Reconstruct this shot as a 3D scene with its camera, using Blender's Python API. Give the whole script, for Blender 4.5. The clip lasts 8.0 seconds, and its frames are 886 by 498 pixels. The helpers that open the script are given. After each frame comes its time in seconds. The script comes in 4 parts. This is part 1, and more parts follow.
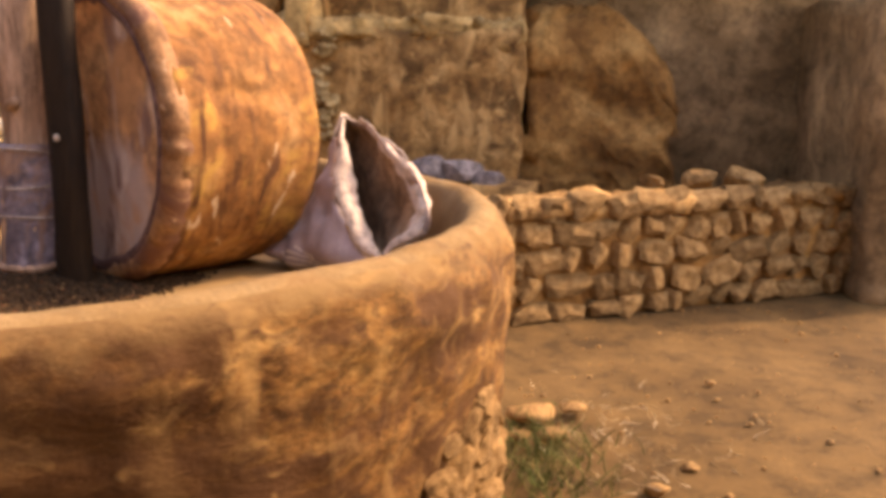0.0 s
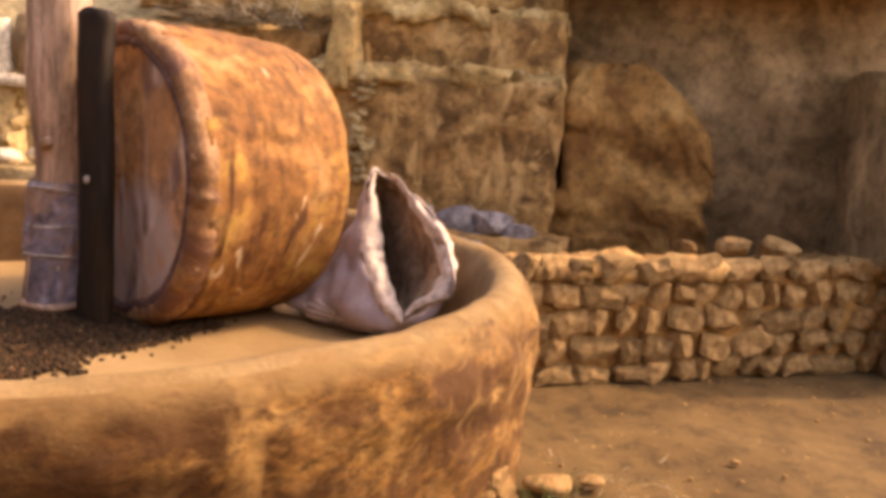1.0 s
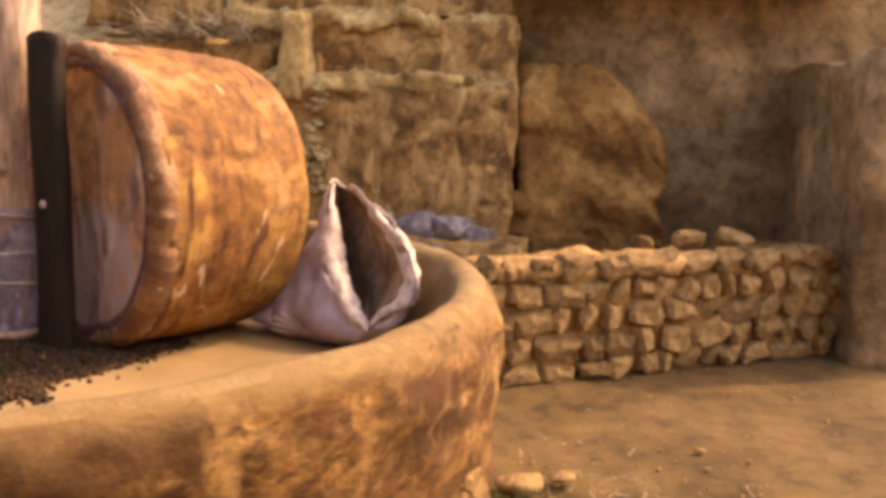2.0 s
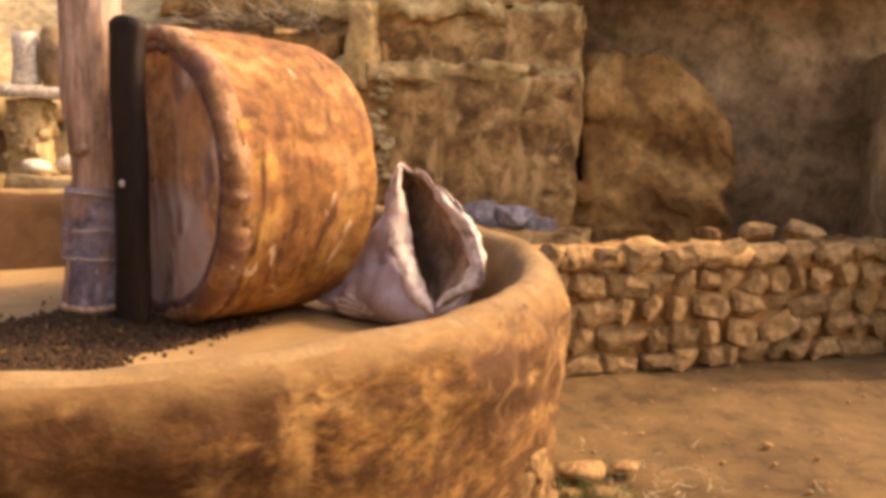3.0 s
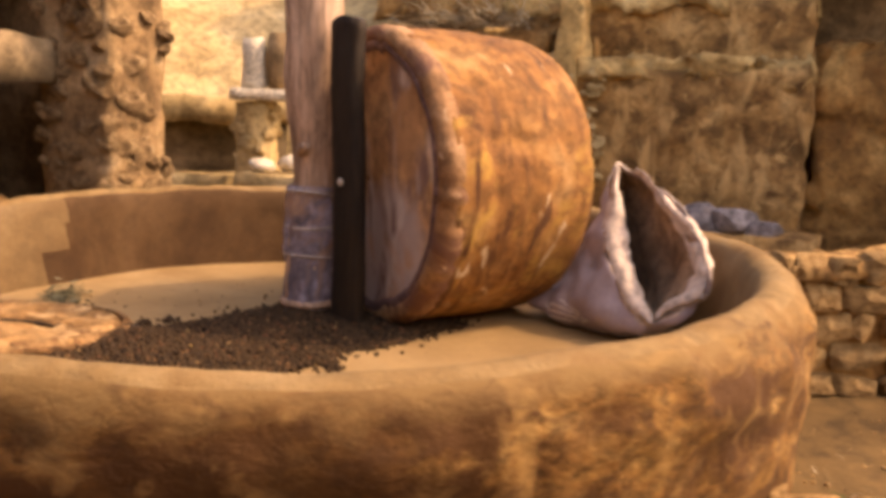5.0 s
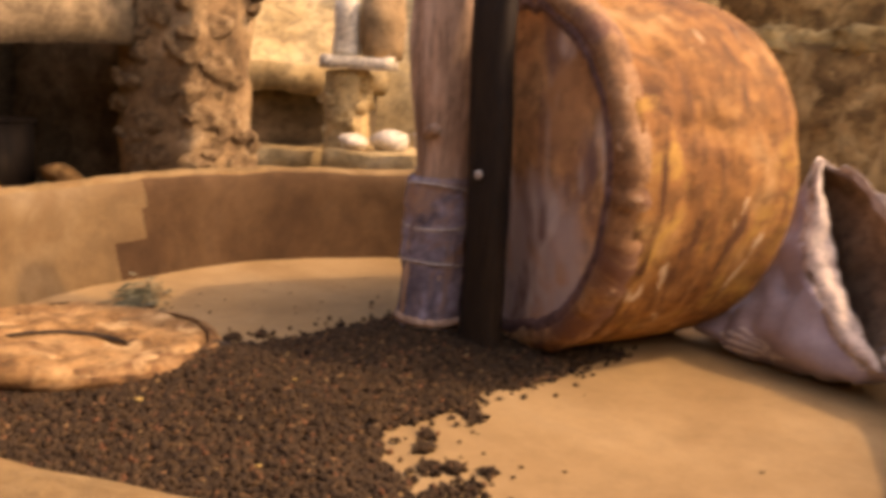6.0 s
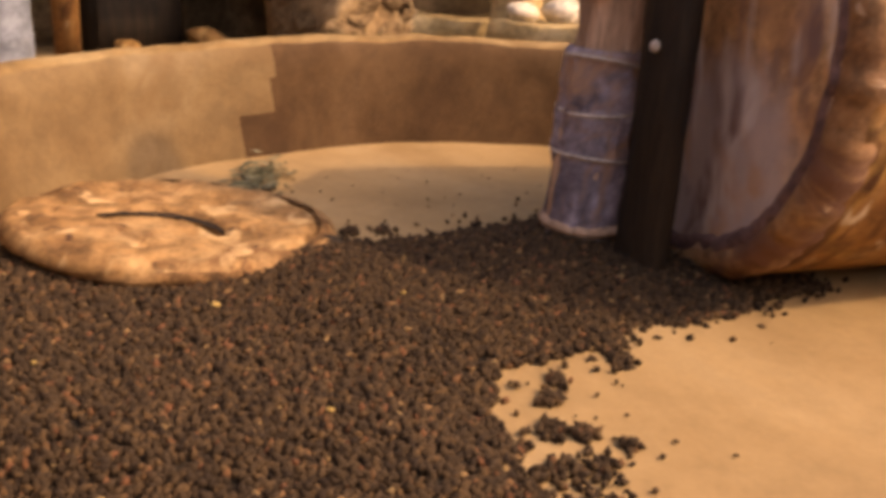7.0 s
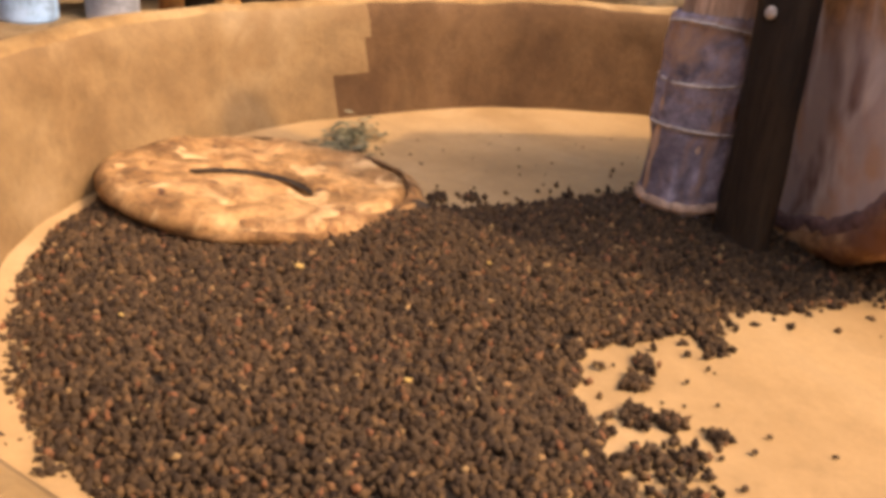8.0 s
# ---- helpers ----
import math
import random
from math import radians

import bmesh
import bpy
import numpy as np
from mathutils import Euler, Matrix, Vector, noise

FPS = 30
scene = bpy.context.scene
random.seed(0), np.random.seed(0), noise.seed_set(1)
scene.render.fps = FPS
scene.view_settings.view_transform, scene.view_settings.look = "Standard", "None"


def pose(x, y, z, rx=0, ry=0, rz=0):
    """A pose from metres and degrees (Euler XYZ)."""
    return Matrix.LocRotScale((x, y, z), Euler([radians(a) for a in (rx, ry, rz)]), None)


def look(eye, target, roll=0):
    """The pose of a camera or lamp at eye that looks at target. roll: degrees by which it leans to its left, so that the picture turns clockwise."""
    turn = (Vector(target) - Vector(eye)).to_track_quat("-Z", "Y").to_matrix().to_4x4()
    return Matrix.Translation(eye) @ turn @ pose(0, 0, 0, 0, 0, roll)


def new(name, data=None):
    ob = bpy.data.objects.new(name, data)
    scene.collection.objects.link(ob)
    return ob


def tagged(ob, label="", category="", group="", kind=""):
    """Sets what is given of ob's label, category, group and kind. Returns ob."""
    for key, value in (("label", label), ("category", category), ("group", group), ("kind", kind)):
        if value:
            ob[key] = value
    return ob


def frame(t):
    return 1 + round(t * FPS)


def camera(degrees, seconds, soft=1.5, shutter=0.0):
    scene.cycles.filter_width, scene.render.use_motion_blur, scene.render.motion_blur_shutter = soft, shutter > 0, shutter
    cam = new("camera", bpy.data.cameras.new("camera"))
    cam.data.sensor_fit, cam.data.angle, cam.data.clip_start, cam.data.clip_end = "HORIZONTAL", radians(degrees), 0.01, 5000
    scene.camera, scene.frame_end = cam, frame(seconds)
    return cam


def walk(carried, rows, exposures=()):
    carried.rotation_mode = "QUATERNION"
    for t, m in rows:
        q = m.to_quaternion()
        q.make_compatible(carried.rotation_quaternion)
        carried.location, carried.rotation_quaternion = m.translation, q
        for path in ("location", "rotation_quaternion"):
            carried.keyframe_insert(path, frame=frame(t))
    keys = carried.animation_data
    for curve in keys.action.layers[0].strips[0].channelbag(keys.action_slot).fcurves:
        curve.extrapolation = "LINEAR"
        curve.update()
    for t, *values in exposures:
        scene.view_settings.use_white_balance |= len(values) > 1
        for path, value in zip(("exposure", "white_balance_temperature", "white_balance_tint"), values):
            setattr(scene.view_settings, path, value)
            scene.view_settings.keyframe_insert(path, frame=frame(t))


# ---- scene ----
cam = camera(54.90, 8.0, soft=4.3, shutter=0.4)
# seconds, eye, yaw, pitch, lean to the left
ROWS = [
    (0, 1.575, -2.474, 1.416, 6.12, -11.69, 1.67),
    (0.5, 1.570, -2.443, 1.438, 8.21, -11.10, 0.18),
    (1, 1.573, -2.403, 1.490, 8.21, -9.21, 4.83),
    (1.5, 1.579, -2.416, 1.516, 4.81, -8.57, 2.49),
    (3, 1.549, -2.457, 1.468, 9.50, -9.33, 2.71),
    (3.5, 1.550, -2.457, 1.471, 11.56, -8.88, 2.79),
    (4, 1.568, -2.439, 1.463, 13.77, -8.67, 2.05),
    (4.5, 1.580, -2.355, 1.428, 18.86, -8.71, 1.81),
    (4.7, 1.565, -2.404, 1.450, 21.96, -9.24, 1.19),
    (5.8, 1.043, -1.982, 1.460, 24.41, -10.95, 2.99),
    (6, 0.984, -1.920, 1.448, 27.11, -11.95, 3.07),
    (6.5, 0.879, -1.696, 1.394, 32.73, -15.58, 4.50),
    (7, 0.831, -1.508, 1.373, 38.98, -20.45, 3.23),
    (7.5, 0.801, -1.461, 1.361, 44.27, -23.51, 3.23),
    (8, 0.803, -1.470, 1.365, 45.27, -23.18, 3.56),
]
walk(cam, [(t, pose(x, y, z, 0, 0, yaw) @ pose(0, 0, 0, 90 + pitch) @ pose(0, 0, 0, 0, 0, lean)) for t, x, y, z, yaw, pitch, lean in ROWS],
     exposures=[(0.0, 1.98, 9300, 29), (3.5, 1.98, 9700, 29), (4.5, 1.80, 9800, 29), (6.0, 1.55, 9500, 29), (6.6, 1.46, 9300, 29), (7.3, 1.72, 9000, 27), (8.0, 2.0, 8700, 25)])

# ---- daylight ----
SUN_AZ, SUN_EL = 25.0, 46.0          # degrees, anticlockwise from +x
world = bpy.data.worlds.new("sky")
scene.world = world
world.use_nodes = True
wn = world.node_tree.nodes
sky = wn.new("ShaderNodeTexSky")
sky.sky_type = "NISHITA"
sky.sun_disc = False
sky.sun_elevation = radians(SUN_EL)
sky.sun_rotation = radians(90 - SUN_AZ)
sky.dust_density = 3.0
world.node_tree.links.new(sky.outputs[0], wn["Background"].inputs[0])
wn["Background"].inputs[1].default_value = 0.15
sun = new("sun", bpy.data.lights.new("sun", "SUN"))
sun.data.energy, sun.data.angle, sun.data.color = 1.0, radians(1.5), (1.0, 0.86, 0.66)
sun.matrix_world = look((math.cos(radians(SUN_AZ)) * 20, math.sin(radians(SUN_AZ)) * 20, 20 * math.tan(radians(SUN_EL))), (0, 0, 0))

# ---- materials ----


def ramp(nt, fac, stops):
    r = nt.nodes.new("ShaderNodeValToRGB")
    el = r.color_ramp.elements
    while len(el) < len(stops):
        el.new(0.5)
    for e, (p, c) in zip(el, stops):
        e.position, e.color = p, (*c, 1)
    nt.links.new(fac, r.inputs[0])
    return r.outputs[0]


def earth(name, stops, scale=3.0, grain=60.0, rough=0.9, bump=0.5, stretch=(1, 1, 1), stain=None, stain_scale=1.2, stain_cut=(0.5, 0.7),
          streak=None, vary=0.0, mid=0.35, grain_mix=0.25, flecks=(), blot=None, band=None):
    """A dry surface: colour by two scales of noise, stains with their own outline, fine grain and relief."""
    m = bpy.data.materials.new(name)
    m.use_nodes = True
    nt = m.node_tree
    b = nt.nodes["Principled BSDF"]
    b.inputs["Roughness"].default_value = rough
    b.inputs["Specular IOR Level"].default_value = 0.25
    tc = nt.nodes.new("ShaderNodeTexCoord")
    mp = nt.nodes.new("ShaderNodeMapping")
    mp.inputs["Scale"].default_value = stretch
    nt.links.new(tc.outputs["Object"], mp.inputs[0])

    def noisy(s, detail=6.0, rg=0.6, dist=0.0):
        n = nt.nodes.new("ShaderNodeTexNoise")
        n.inputs["Scale"].default_value = s
        n.inputs["Detail"].default_value = detail
        n.inputs["Roughness"].default_value = rg
        n.inputs["Distortion"].default_value = dist
        nt.links.new(mp.outputs[0], n.inputs["Vector"])
        return n.outputs[0]

    def mix(fac, a, c, kind="MIX"):
        x = nt.nodes.new("ShaderNodeMix")
        x.data_type, x.blend_type = "RGBA", kind
        for v, sock in ((fac, x.inputs[0]), (a, x.inputs[6]), (c, x.inputs[7])):
            if isinstance(v, (int, float)):
                sock.default_value = v
            elif isinstance(v, tuple):
                sock.default_value = (*v, 1)
            else:
                nt.links.new(v, sock)
        return x.outputs[2]

    big, fine = noisy(scale, 8.0, 0.62, 0.4), noisy(grain, 4.0, 0.7)
    col = ramp(nt, big, [(0.5 + (p - 0.52) * 0.62, c) for p, c in stops])
    if mid:
        lumps = ramp(nt, noisy(scale * 5, 9.0, 0.7, 0.25), [(0.40, (1 - mid,) * 3), (0.52, (1.0, 1.0, 1.0)), (0.64, (1 + mid * 0.5,) * 3)])
        col = mix(1.0, col, lumps, "MULTIPLY")
    g = ramp(nt, fine, [(0.3, (0.45, 0.45, 0.45)), (0.7, (1.0, 1.0, 1.0))])
    col = mix(grain_mix * 2, col, g, "MULTIPLY")
    if stain:
        s = ramp(nt, noisy(stain_scale, 7.0, 0.65, 0.8), [(stain_cut[0], (0, 0, 0)), (stain_cut[1], (1, 1, 1))])
        col = mix(s, col, stain)
    height = mix(0.35, mix(0.5, big, noisy(scale * 5, 9.0, 0.7, 0.25)), fine)
    if streak:
        colour, s3, cut = streak
        mp2 = nt.nodes.new("ShaderNodeMapping")
        mp2.inputs["Scale"].default_value = s3
        nt.links.new(tc.outputs["Object"], mp2.inputs[0])
        n = nt.nodes.new("ShaderNodeTexNoise")
        n.inputs["Scale"].default_value, n.inputs["Detail"].default_value = 1.0, 5.0
        nt.links.new(mp2.outputs[0], n.inputs["Vector"])
        s = ramp(nt, n.outputs[0], [(cut[0], (0, 0, 0)), (cut[1], (1, 1, 1))])
        col = mix(s, col, colour)
        height = mix(0.3, height, n.outputs[0])
    if blot:                                     # one large patch of another colour with a ragged edge
        colour, centre, reach = blot
        mp4 = nt.nodes.new("ShaderNodeMapping")
        mp4.inputs["Location"].default_value = tuple(-c / reach for c in centre)
        mp4.inputs["Scale"].default_value = (1 / reach,) * 3
        nt.links.new(tc.outputs["Object"], mp4.inputs[0])
        far = nt.nodes.new("ShaderNodeVectorMath")
        far.operation = "LENGTH"
        nt.links.new(mp4.outputs[0], far.inputs[0])
        soft = nt.nodes.new("ShaderNodeMath")
        soft.operation = "MULTIPLY_ADD"
        soft.inputs[1].default_value = 1.6
        nt.links.new(noisy(5.0, 7.0, 0.65, 0.6), soft.inputs[0])
        nt.links.new(far.outputs["Value"], soft.inputs[2])
        s = ramp(nt, soft.outputs[0], [(0.0, (0.85, 0.85, 0.85)), (0.80, (0.8, 0.8, 0.8)), (1.0, (0, 0, 0))])
        soft.inputs[1].default_value = 0.5
        col = mix(s, col, colour)
    if band:                                     # another colour above a ragged height
        colour, low, high = band
        xyz = nt.nodes.new("ShaderNodeSeparateXYZ")
        nt.links.new(tc.outputs["Object"], xyz.inputs[0])
        up = nt.nodes.new("ShaderNodeMath")
        up.operation = "MULTIPLY_ADD"
        up.inputs[1].default_value = 0.22
        nt.links.new(noisy(5.0, 6.0, 0.65, 0.5), up.inputs[0])
        nt.links.new(xyz.outputs[2], up.inputs[2])
        s = ramp(nt, up.outputs[0], [((low + 0.11) / 2, (0, 0, 0)), ((high + 0.11) / 2, (1, 1, 1))])
        half = nt.nodes.new("ShaderNodeMath")
        half.operation = "MULTIPLY"
        half.inputs[1].default_value = 0.5
        nt.links.new(up.outputs[0], half.inputs[0])
        nt.links.new(half.outputs[0], s.node.inputs[0])
        col = mix(s, col, colour)
    for colour, s3, cut in flecks:               # small sharp-edged chips and scratches
        mp3 = nt.nodes.new("ShaderNodeMapping")
        mp3.inputs["Scale"].default_value = s3
        mp3.inputs["Rotation"].default_value = (0.4, 0.5, 0.3)
        nt.links.new(tc.outputs["Object"], mp3.inputs[0])
        n = nt.nodes.new("ShaderNodeTexNoise")
        n.inputs["Scale"].default_value, n.inputs["Detail"].default_value, n.inputs["Distortion"].default_value = 1.0, 3.0, 0.6
        nt.links.new(mp3.outputs[0], n.inputs["Vector"])
        s = ramp(nt, n.outputs[0], [(cut[0], (0, 0, 0)), (cut[1], (1, 1, 1))])
        col = mix(s, col, colour)
        height = mix(0.25, height, n.outputs[0])
    if vary:
        oi = nt.nodes.new("ShaderNodeObjectInfo")
        v = ramp(nt, oi.outputs["Random"], [(0.0, (1 - vary,) * 3), (1.0, (1.0, 1.0, 1.0))])
        col = mix(1.0, col, v, "MULTIPLY")
    bp = nt.nodes.new("ShaderNodeBump")
    bp.inputs["Strength"].default_value = bump
    bp.inputs["Distance"].default_value = 0.02 if bump < 0.95 else 0.04
    nt.links.new(height, bp.inputs["Height"])
    nt.links.new(bp.outputs[0], b.inputs["Normal"])
    nt.links.new(col, b.inputs["Base Color"])
    return m


def island(name, stops, rough=0.9):
    """Loose grains, each of its own shade."""
    m = bpy.data.materials.new(name)
    m.use_nodes = True
    nt = m.node_tree
    b = nt.nodes["Principled BSDF"]
    b.inputs["Roughness"].default_value = rough
    b.inputs["Specular IOR Level"].default_value = 0.2
    g = nt.nodes.new("ShaderNodeNewGeometry")
    nt.links.new(ramp(nt, g.outputs["Random Per Island"], stops), b.inputs["Base Color"])
    return m


# the blot darkens the outer wall low on its camera side
M_MUD = earth("mud_plaster", [(0.25, (0.0782, 0.0331, 0.0092)), (0.45, (0.175, 0.081, 0.0212)), (0.6, (0.267, 0.138, 0.0405)), (0.8, (0.386, 0.23, 0.0846))], 4.6, 26, 0.85, 0.9, stretch=(1, 1, 2.0), grain_mix=0.16,
              stain=(0.0782, 0.0331, 0.0092), stain_scale=2.2, stain_cut=(0.47, 0.58), streak=((0.313, 0.184, 0.0662), (10, 10, 2.0), (0.58, 0.72)), mid=0.5,
              flecks=[((0.31, 0.185, 0.070), (10, 10, 15), (0.58, 0.80)), ((0.065, 0.028, 0.010), (11, 11, 17), (0.58, 0.76))], band=((0.205, 0.123, 0.047), 0.93, 1.0), blot=((0.069, 0.0294, 0.0092), (0.72, -1.32, 0.42), 0.85))
M_BED = earth("basin_bed", [(0.3, (0.258, 0.162, 0.0703)), (0.55, (0.316, 0.205, 0.0933)), (0.8, (0.359, 0.244, 0.122))], 2.0, 90, 0.75, 0.15, grain_mix=0.1, mid=0.1,
              stain=(0.244, 0.147, 0.061), stain_scale=1.6, stain_cut=(0.55, 0.75))
M_RIM = earth("rim_plaster", [(0.3, (0.142, 0.0843, 0.0348)), (0.5, (0.195, 0.124, 0.0553)), (0.75, (0.237, 0.161, 0.0817))], 2.4, 80, 0.8, 0.35, grain_mix=0.12, mid=0.14,
              stain=(0.153, 0.0892, 0.0359), stain_scale=2.6, stain_cut=(0.54, 0.72))
M_DARKMUD = earth("dark_mud", [(0.3, (0.0648, 0.0324, 0.013)), (0.5, (0.0936, 0.0499, 0.0207)), (0.75, (0.123, 0.07, 0.0324))], 2.4, 80, 0.9, 0.4, grain_mix=0.14, mid=0.14,
               stain=(0.11, 0.0616, 0.0247), stain_scale=2.4, stain_cut=(0.54, 0.72))
M_LIP = earth("lip_plaster", [(0.3, (0.18, 0.103, 0.0382)), (0.5, (0.251, 0.156, 0.0627)), (0.75, (0.317, 0.213, 0.0986))], 3.2, 80, 0.8, 0.6, grain_mix=0.14, mid=0.2,
              stain=(0.196, 0.109, 0.0382), stain_scale=3.0, stain_cut=(0.52, 0.72))
M_PILLAR = earth("pillar_earth", [(0.25, (0.143, 0.088, 0.0407)), (0.45, (0.286, 0.176, 0.0858)), (0.62, (0.44, 0.286, 0.143)), (0.8, (0.605, 0.429, 0.242))], 3.2, 40, 0.95, 1.0)
M_ROLL = earth("roller_stone", [(0.25, (0.105, 0.041, 0.011)), (0.42, (0.21, 0.088, 0.024)), (0.6, (0.31, 0.142, 0.042)), (0.8, (0.42, 0.235, 0.095))], 3.6, 40, 0.8, 0.75,
               stain=(0.44, 0.25, 0.055), stain_scale=2.6, stain_cut=(0.58, 0.70), streak=((0.085, 0.033, 0.011), (15, 2.6, 2.6), (0.56, 0.68)), mid=0.38, grain_mix=0.12,
               flecks=[((0.52, 0.37, 0.22), (13, 6, 6), (0.65, 0.70)), ((0.085, 0.034, 0.012), (16, 5, 5), (0.61, 0.70))])
M_FACE = earth("roller_face", [(0.3, (0.35, 0.17, 0.072)), (0.5, (0.53, 0.285, 0.13)), (0.75, (0.68, 0.42, 0.21))], 3.0, 40, 0.65, 0.8,
               stain=(0.28, 0.15, 0.085), stain_scale=3.4, stain_cut=(0.54, 0.66), mid=0.4, grain_mix=0.14, blot=((0.43, 0.36, 0.34), (0.0, -0.16, 0.24), 0.40),
               flecks=[((0.66, 0.58, 0.52), (5, 5, 2.6), (0.55, 0.68)), ((0.20, 0.12, 0.10), (6, 6, 2.8), (0.54, 0.66)), ((0.46, 0.25, 0.12), (4, 4, 4), (0.56, 0.70))])
M_POST = earth("post_wood", [(0.3, (0.325, 0.208, 0.137)), (0.55, (0.546, 0.364, 0.247)), (0.8, (0.676, 0.494, 0.364))], 4.0, 50, 0.7, 0.5, stretch=(3, 3, 0.5),
               streak=((0.13, 0.0715, 0.039), (16, 16, 1.0), (0.62, 0.7)))
M_BOARD = earth("dark_timber", [(0.3, (0.0145, 0.00966, 0.00644)), (0.7, (0.0403, 0.0258, 0.0145))], 5.0, 60, 0.7, 0.5, stretch=(4, 4, 0.5))
# the flank's violet shade is put into this cloth colour
M_SACK = earth("woven_sack", [(0.3, (0.322, 0.257, 0.266)), (0.6, (0.42, 0.343, 0.355)), (0.8, (0.504, 0.409, 0.4))], 5.0, 180, 0.6, 0.25, stain=(0.336, 0.224, 0.163), stain_scale=4.0, stain_cut=(0.62, 0.78), grain_mix=0.1, mid=0.12)
M_CAKE = earth("baked_disc", [(0.3, (0.17, 0.085, 0.030)), (0.5, (0.33, 0.18, 0.070)), (0.8, (0.47, 0.29, 0.13))], 5.0, 60, 0.8, 0.7, stain=(0.14, 0.062, 0.022), stain_scale=5.0, stain_cut=(0.54, 0.66), mid=0.4,
               flecks=[((0.07, 0.032, 0.014), (24, 24, 24), (0.64, 0.70)), ((0.50, 0.33, 0.16), (12, 12, 12), (0.58, 0.70))])
M_ADOBE = earth("earth_wall", [(0.25, (0.14, 0.0731, 0.0241)), (0.45, (0.309, 0.164, 0.058)), (0.62, (0.477, 0.268, 0.0966)), (0.8, (0.701, 0.439, 0.183))], 2.6, 40, 0.95, 1.0,
                stain=(0.589, 0.353, 0.135), stain_scale=3.4, stain_cut=(0.60, 0.72), streak=((0.119, 0.061, 0.0213), (5, 5, 7), (0.52, 0.70)),
                flecks=[((0.561, 0.339, 0.134), (7, 7, 2.2), (0.56, 0.70)), ((0.561, 0.339, 0.134), (9, 9, 8), (0.60, 0.74))])
M_PALE = earth("pale_earth", [(0.3, (0.43, 0.294, 0.129)), (0.55, (0.592, 0.427, 0.206)), (0.8, (0.731, 0.548, 0.292))], 2.0, 40, 0.95, 0.9)
# sunlight on the ledge tops, put into a lighter earth colour
M_LITEARTH = earth("lit_earth", [(0.3, (0.40, 0.245, 0.090)), (0.55, (0.56, 0.365, 0.145)), (0.8, (0.70, 0.49, 0.22))], 3.0, 40, 0.95, 0.9)
M_SAND = earth("sandy_ground", [(0.3, (0.0889, 0.0505, 0.0162)), (0.55, (0.132, 0.0769, 0.026)), (0.8, (0.168, 0.101, 0.0374))], 1.2, 60, 0.95, 0.4, stain=(0.115, 0.0644, 0.0227), stain_scale=1.0, stain_cut=(0.56, 0.7))
M_STONE = earth("field_stone", [(0.3, (0.294, 0.165, 0.0611)), (0.55, (0.452, 0.269, 0.108)), (0.8, (0.587, 0.375, 0.166))], 5.0, 60, 0.9, 0.7, vary=0.45)
M_GREY = earth("grey_stone", [(0.3, (0.173, 0.147, 0.143)), (0.6, (0.345, 0.304, 0.306)), (0.8, (0.486, 0.441, 0.429))], 6.0, 60, 0.85, 0.7, vary=0.3)
M_SHADE = earth("brown_earth", [(0.3, (0.22, 0.139, 0.0646)), (0.6, (0.441, 0.286, 0.143)), (0.8, (0.661, 0.438, 0.224))], 1.6, 40, 0.95, 0.9)
M_SEED = island("seed_grains", [(0.0, (0.019, 0.011, 0.006)), (0.45, (0.040, 0.024, 0.012)), (0.8, (0.060, 0.035, 0.0165)), (0.93, (0.09, 0.05, 0.021)), (0.98, (0.13, 0.052, 0.024)), (1.0, (0.22, 0.14, 0.06))])
M_SEEDBED = earth("seed_layer", [(0.3, (0.02, 0.015, 0.01)), (0.7, (0.06, 0.042, 0.026))], 40, 150, 0.9, 1.0)
# same cloth where the sun strikes it, light put into the colour
M_HEM = earth("sack_hem", [(0.3, (0.533, 0.428, 0.358)), (0.7, (0.704, 0.571, 0.459))], 8.0, 180, 0.65, 0.3, grain_mix=0.1)
M_HUSK = earth("yellow_husk", [(0.3, (0.45, 0.28, 0.07)), (0.7, (0.62, 0.44, 0.16))], 20.0, 90, 0.8, 0.3)
M_BAND = earth("worn_edge", [(0.3, (0.207, 0.0942, 0.0387)), (0.55, (0.348, 0.184, 0.0844)), (0.8, (0.465, 0.277, 0.148))], 4.5, 60, 0.75, 0.8, stain=(0.158, 0.0749, 0.0457), stain_scale=4.0, stain_cut=(0.5, 0.6),
               flecks=[((0.515, 0.344, 0.211), (10, 10, 10), (0.63, 0.68))])
M_CRUST = earth("burnt_crust", [(0.3, (0.06, 0.03, 0.012)), (0.55, (0.19, 0.095, 0.035)), (0.8, (0.40, 0.23, 0.10))], 9.0, 90, 0.85, 0.6)
M_PURPLE = earth("dark_ring", [(0.3, (0.11, 0.06, 0.055)), (0.7, (0.22, 0.13, 0.115))], 6.0, 60, 0.6, 0.4)
M_LINING = earth("sack_lining", [(0.3, (0.213, 0.128, 0.0744)), (0.6, (0.383, 0.245, 0.149)), (0.8, (0.574, 0.383, 0.234))], 6.0, 150, 0.8, 0.4)
M_WRAP = earth("rag_cloth", [(0.3, (0.117, 0.1, 0.118)), (0.5, (0.25, 0.217, 0.255)), (0.7, (0.499, 0.45, 0.529)), (0.85, (0.731, 0.666, 0.775))], 7.0, 160, 0.7, 0.7, stain=(0.383, 0.233, 0.151), stain_scale=5.0, stain_cut=(0.48, 0.60), mid=0.3)
M_CORD = earth("pale_cord", [(0.3, (0.45, 0.38, 0.32)), (0.7, (0.66, 0.58, 0.50))], 20.0, 200, 0.8, 0.4)
M_BLUE = earth("blue_plastic", [(0.3, (0.20, 0.36, 0.58)), (0.7, (0.36, 0.54, 0.78))], 3.0, 60, 0.45, 0.1, stain=(0.40, 0.36, 0.30), stain_scale=3.0, stain_cut=(0.62, 0.78), grain_mix=0.06)
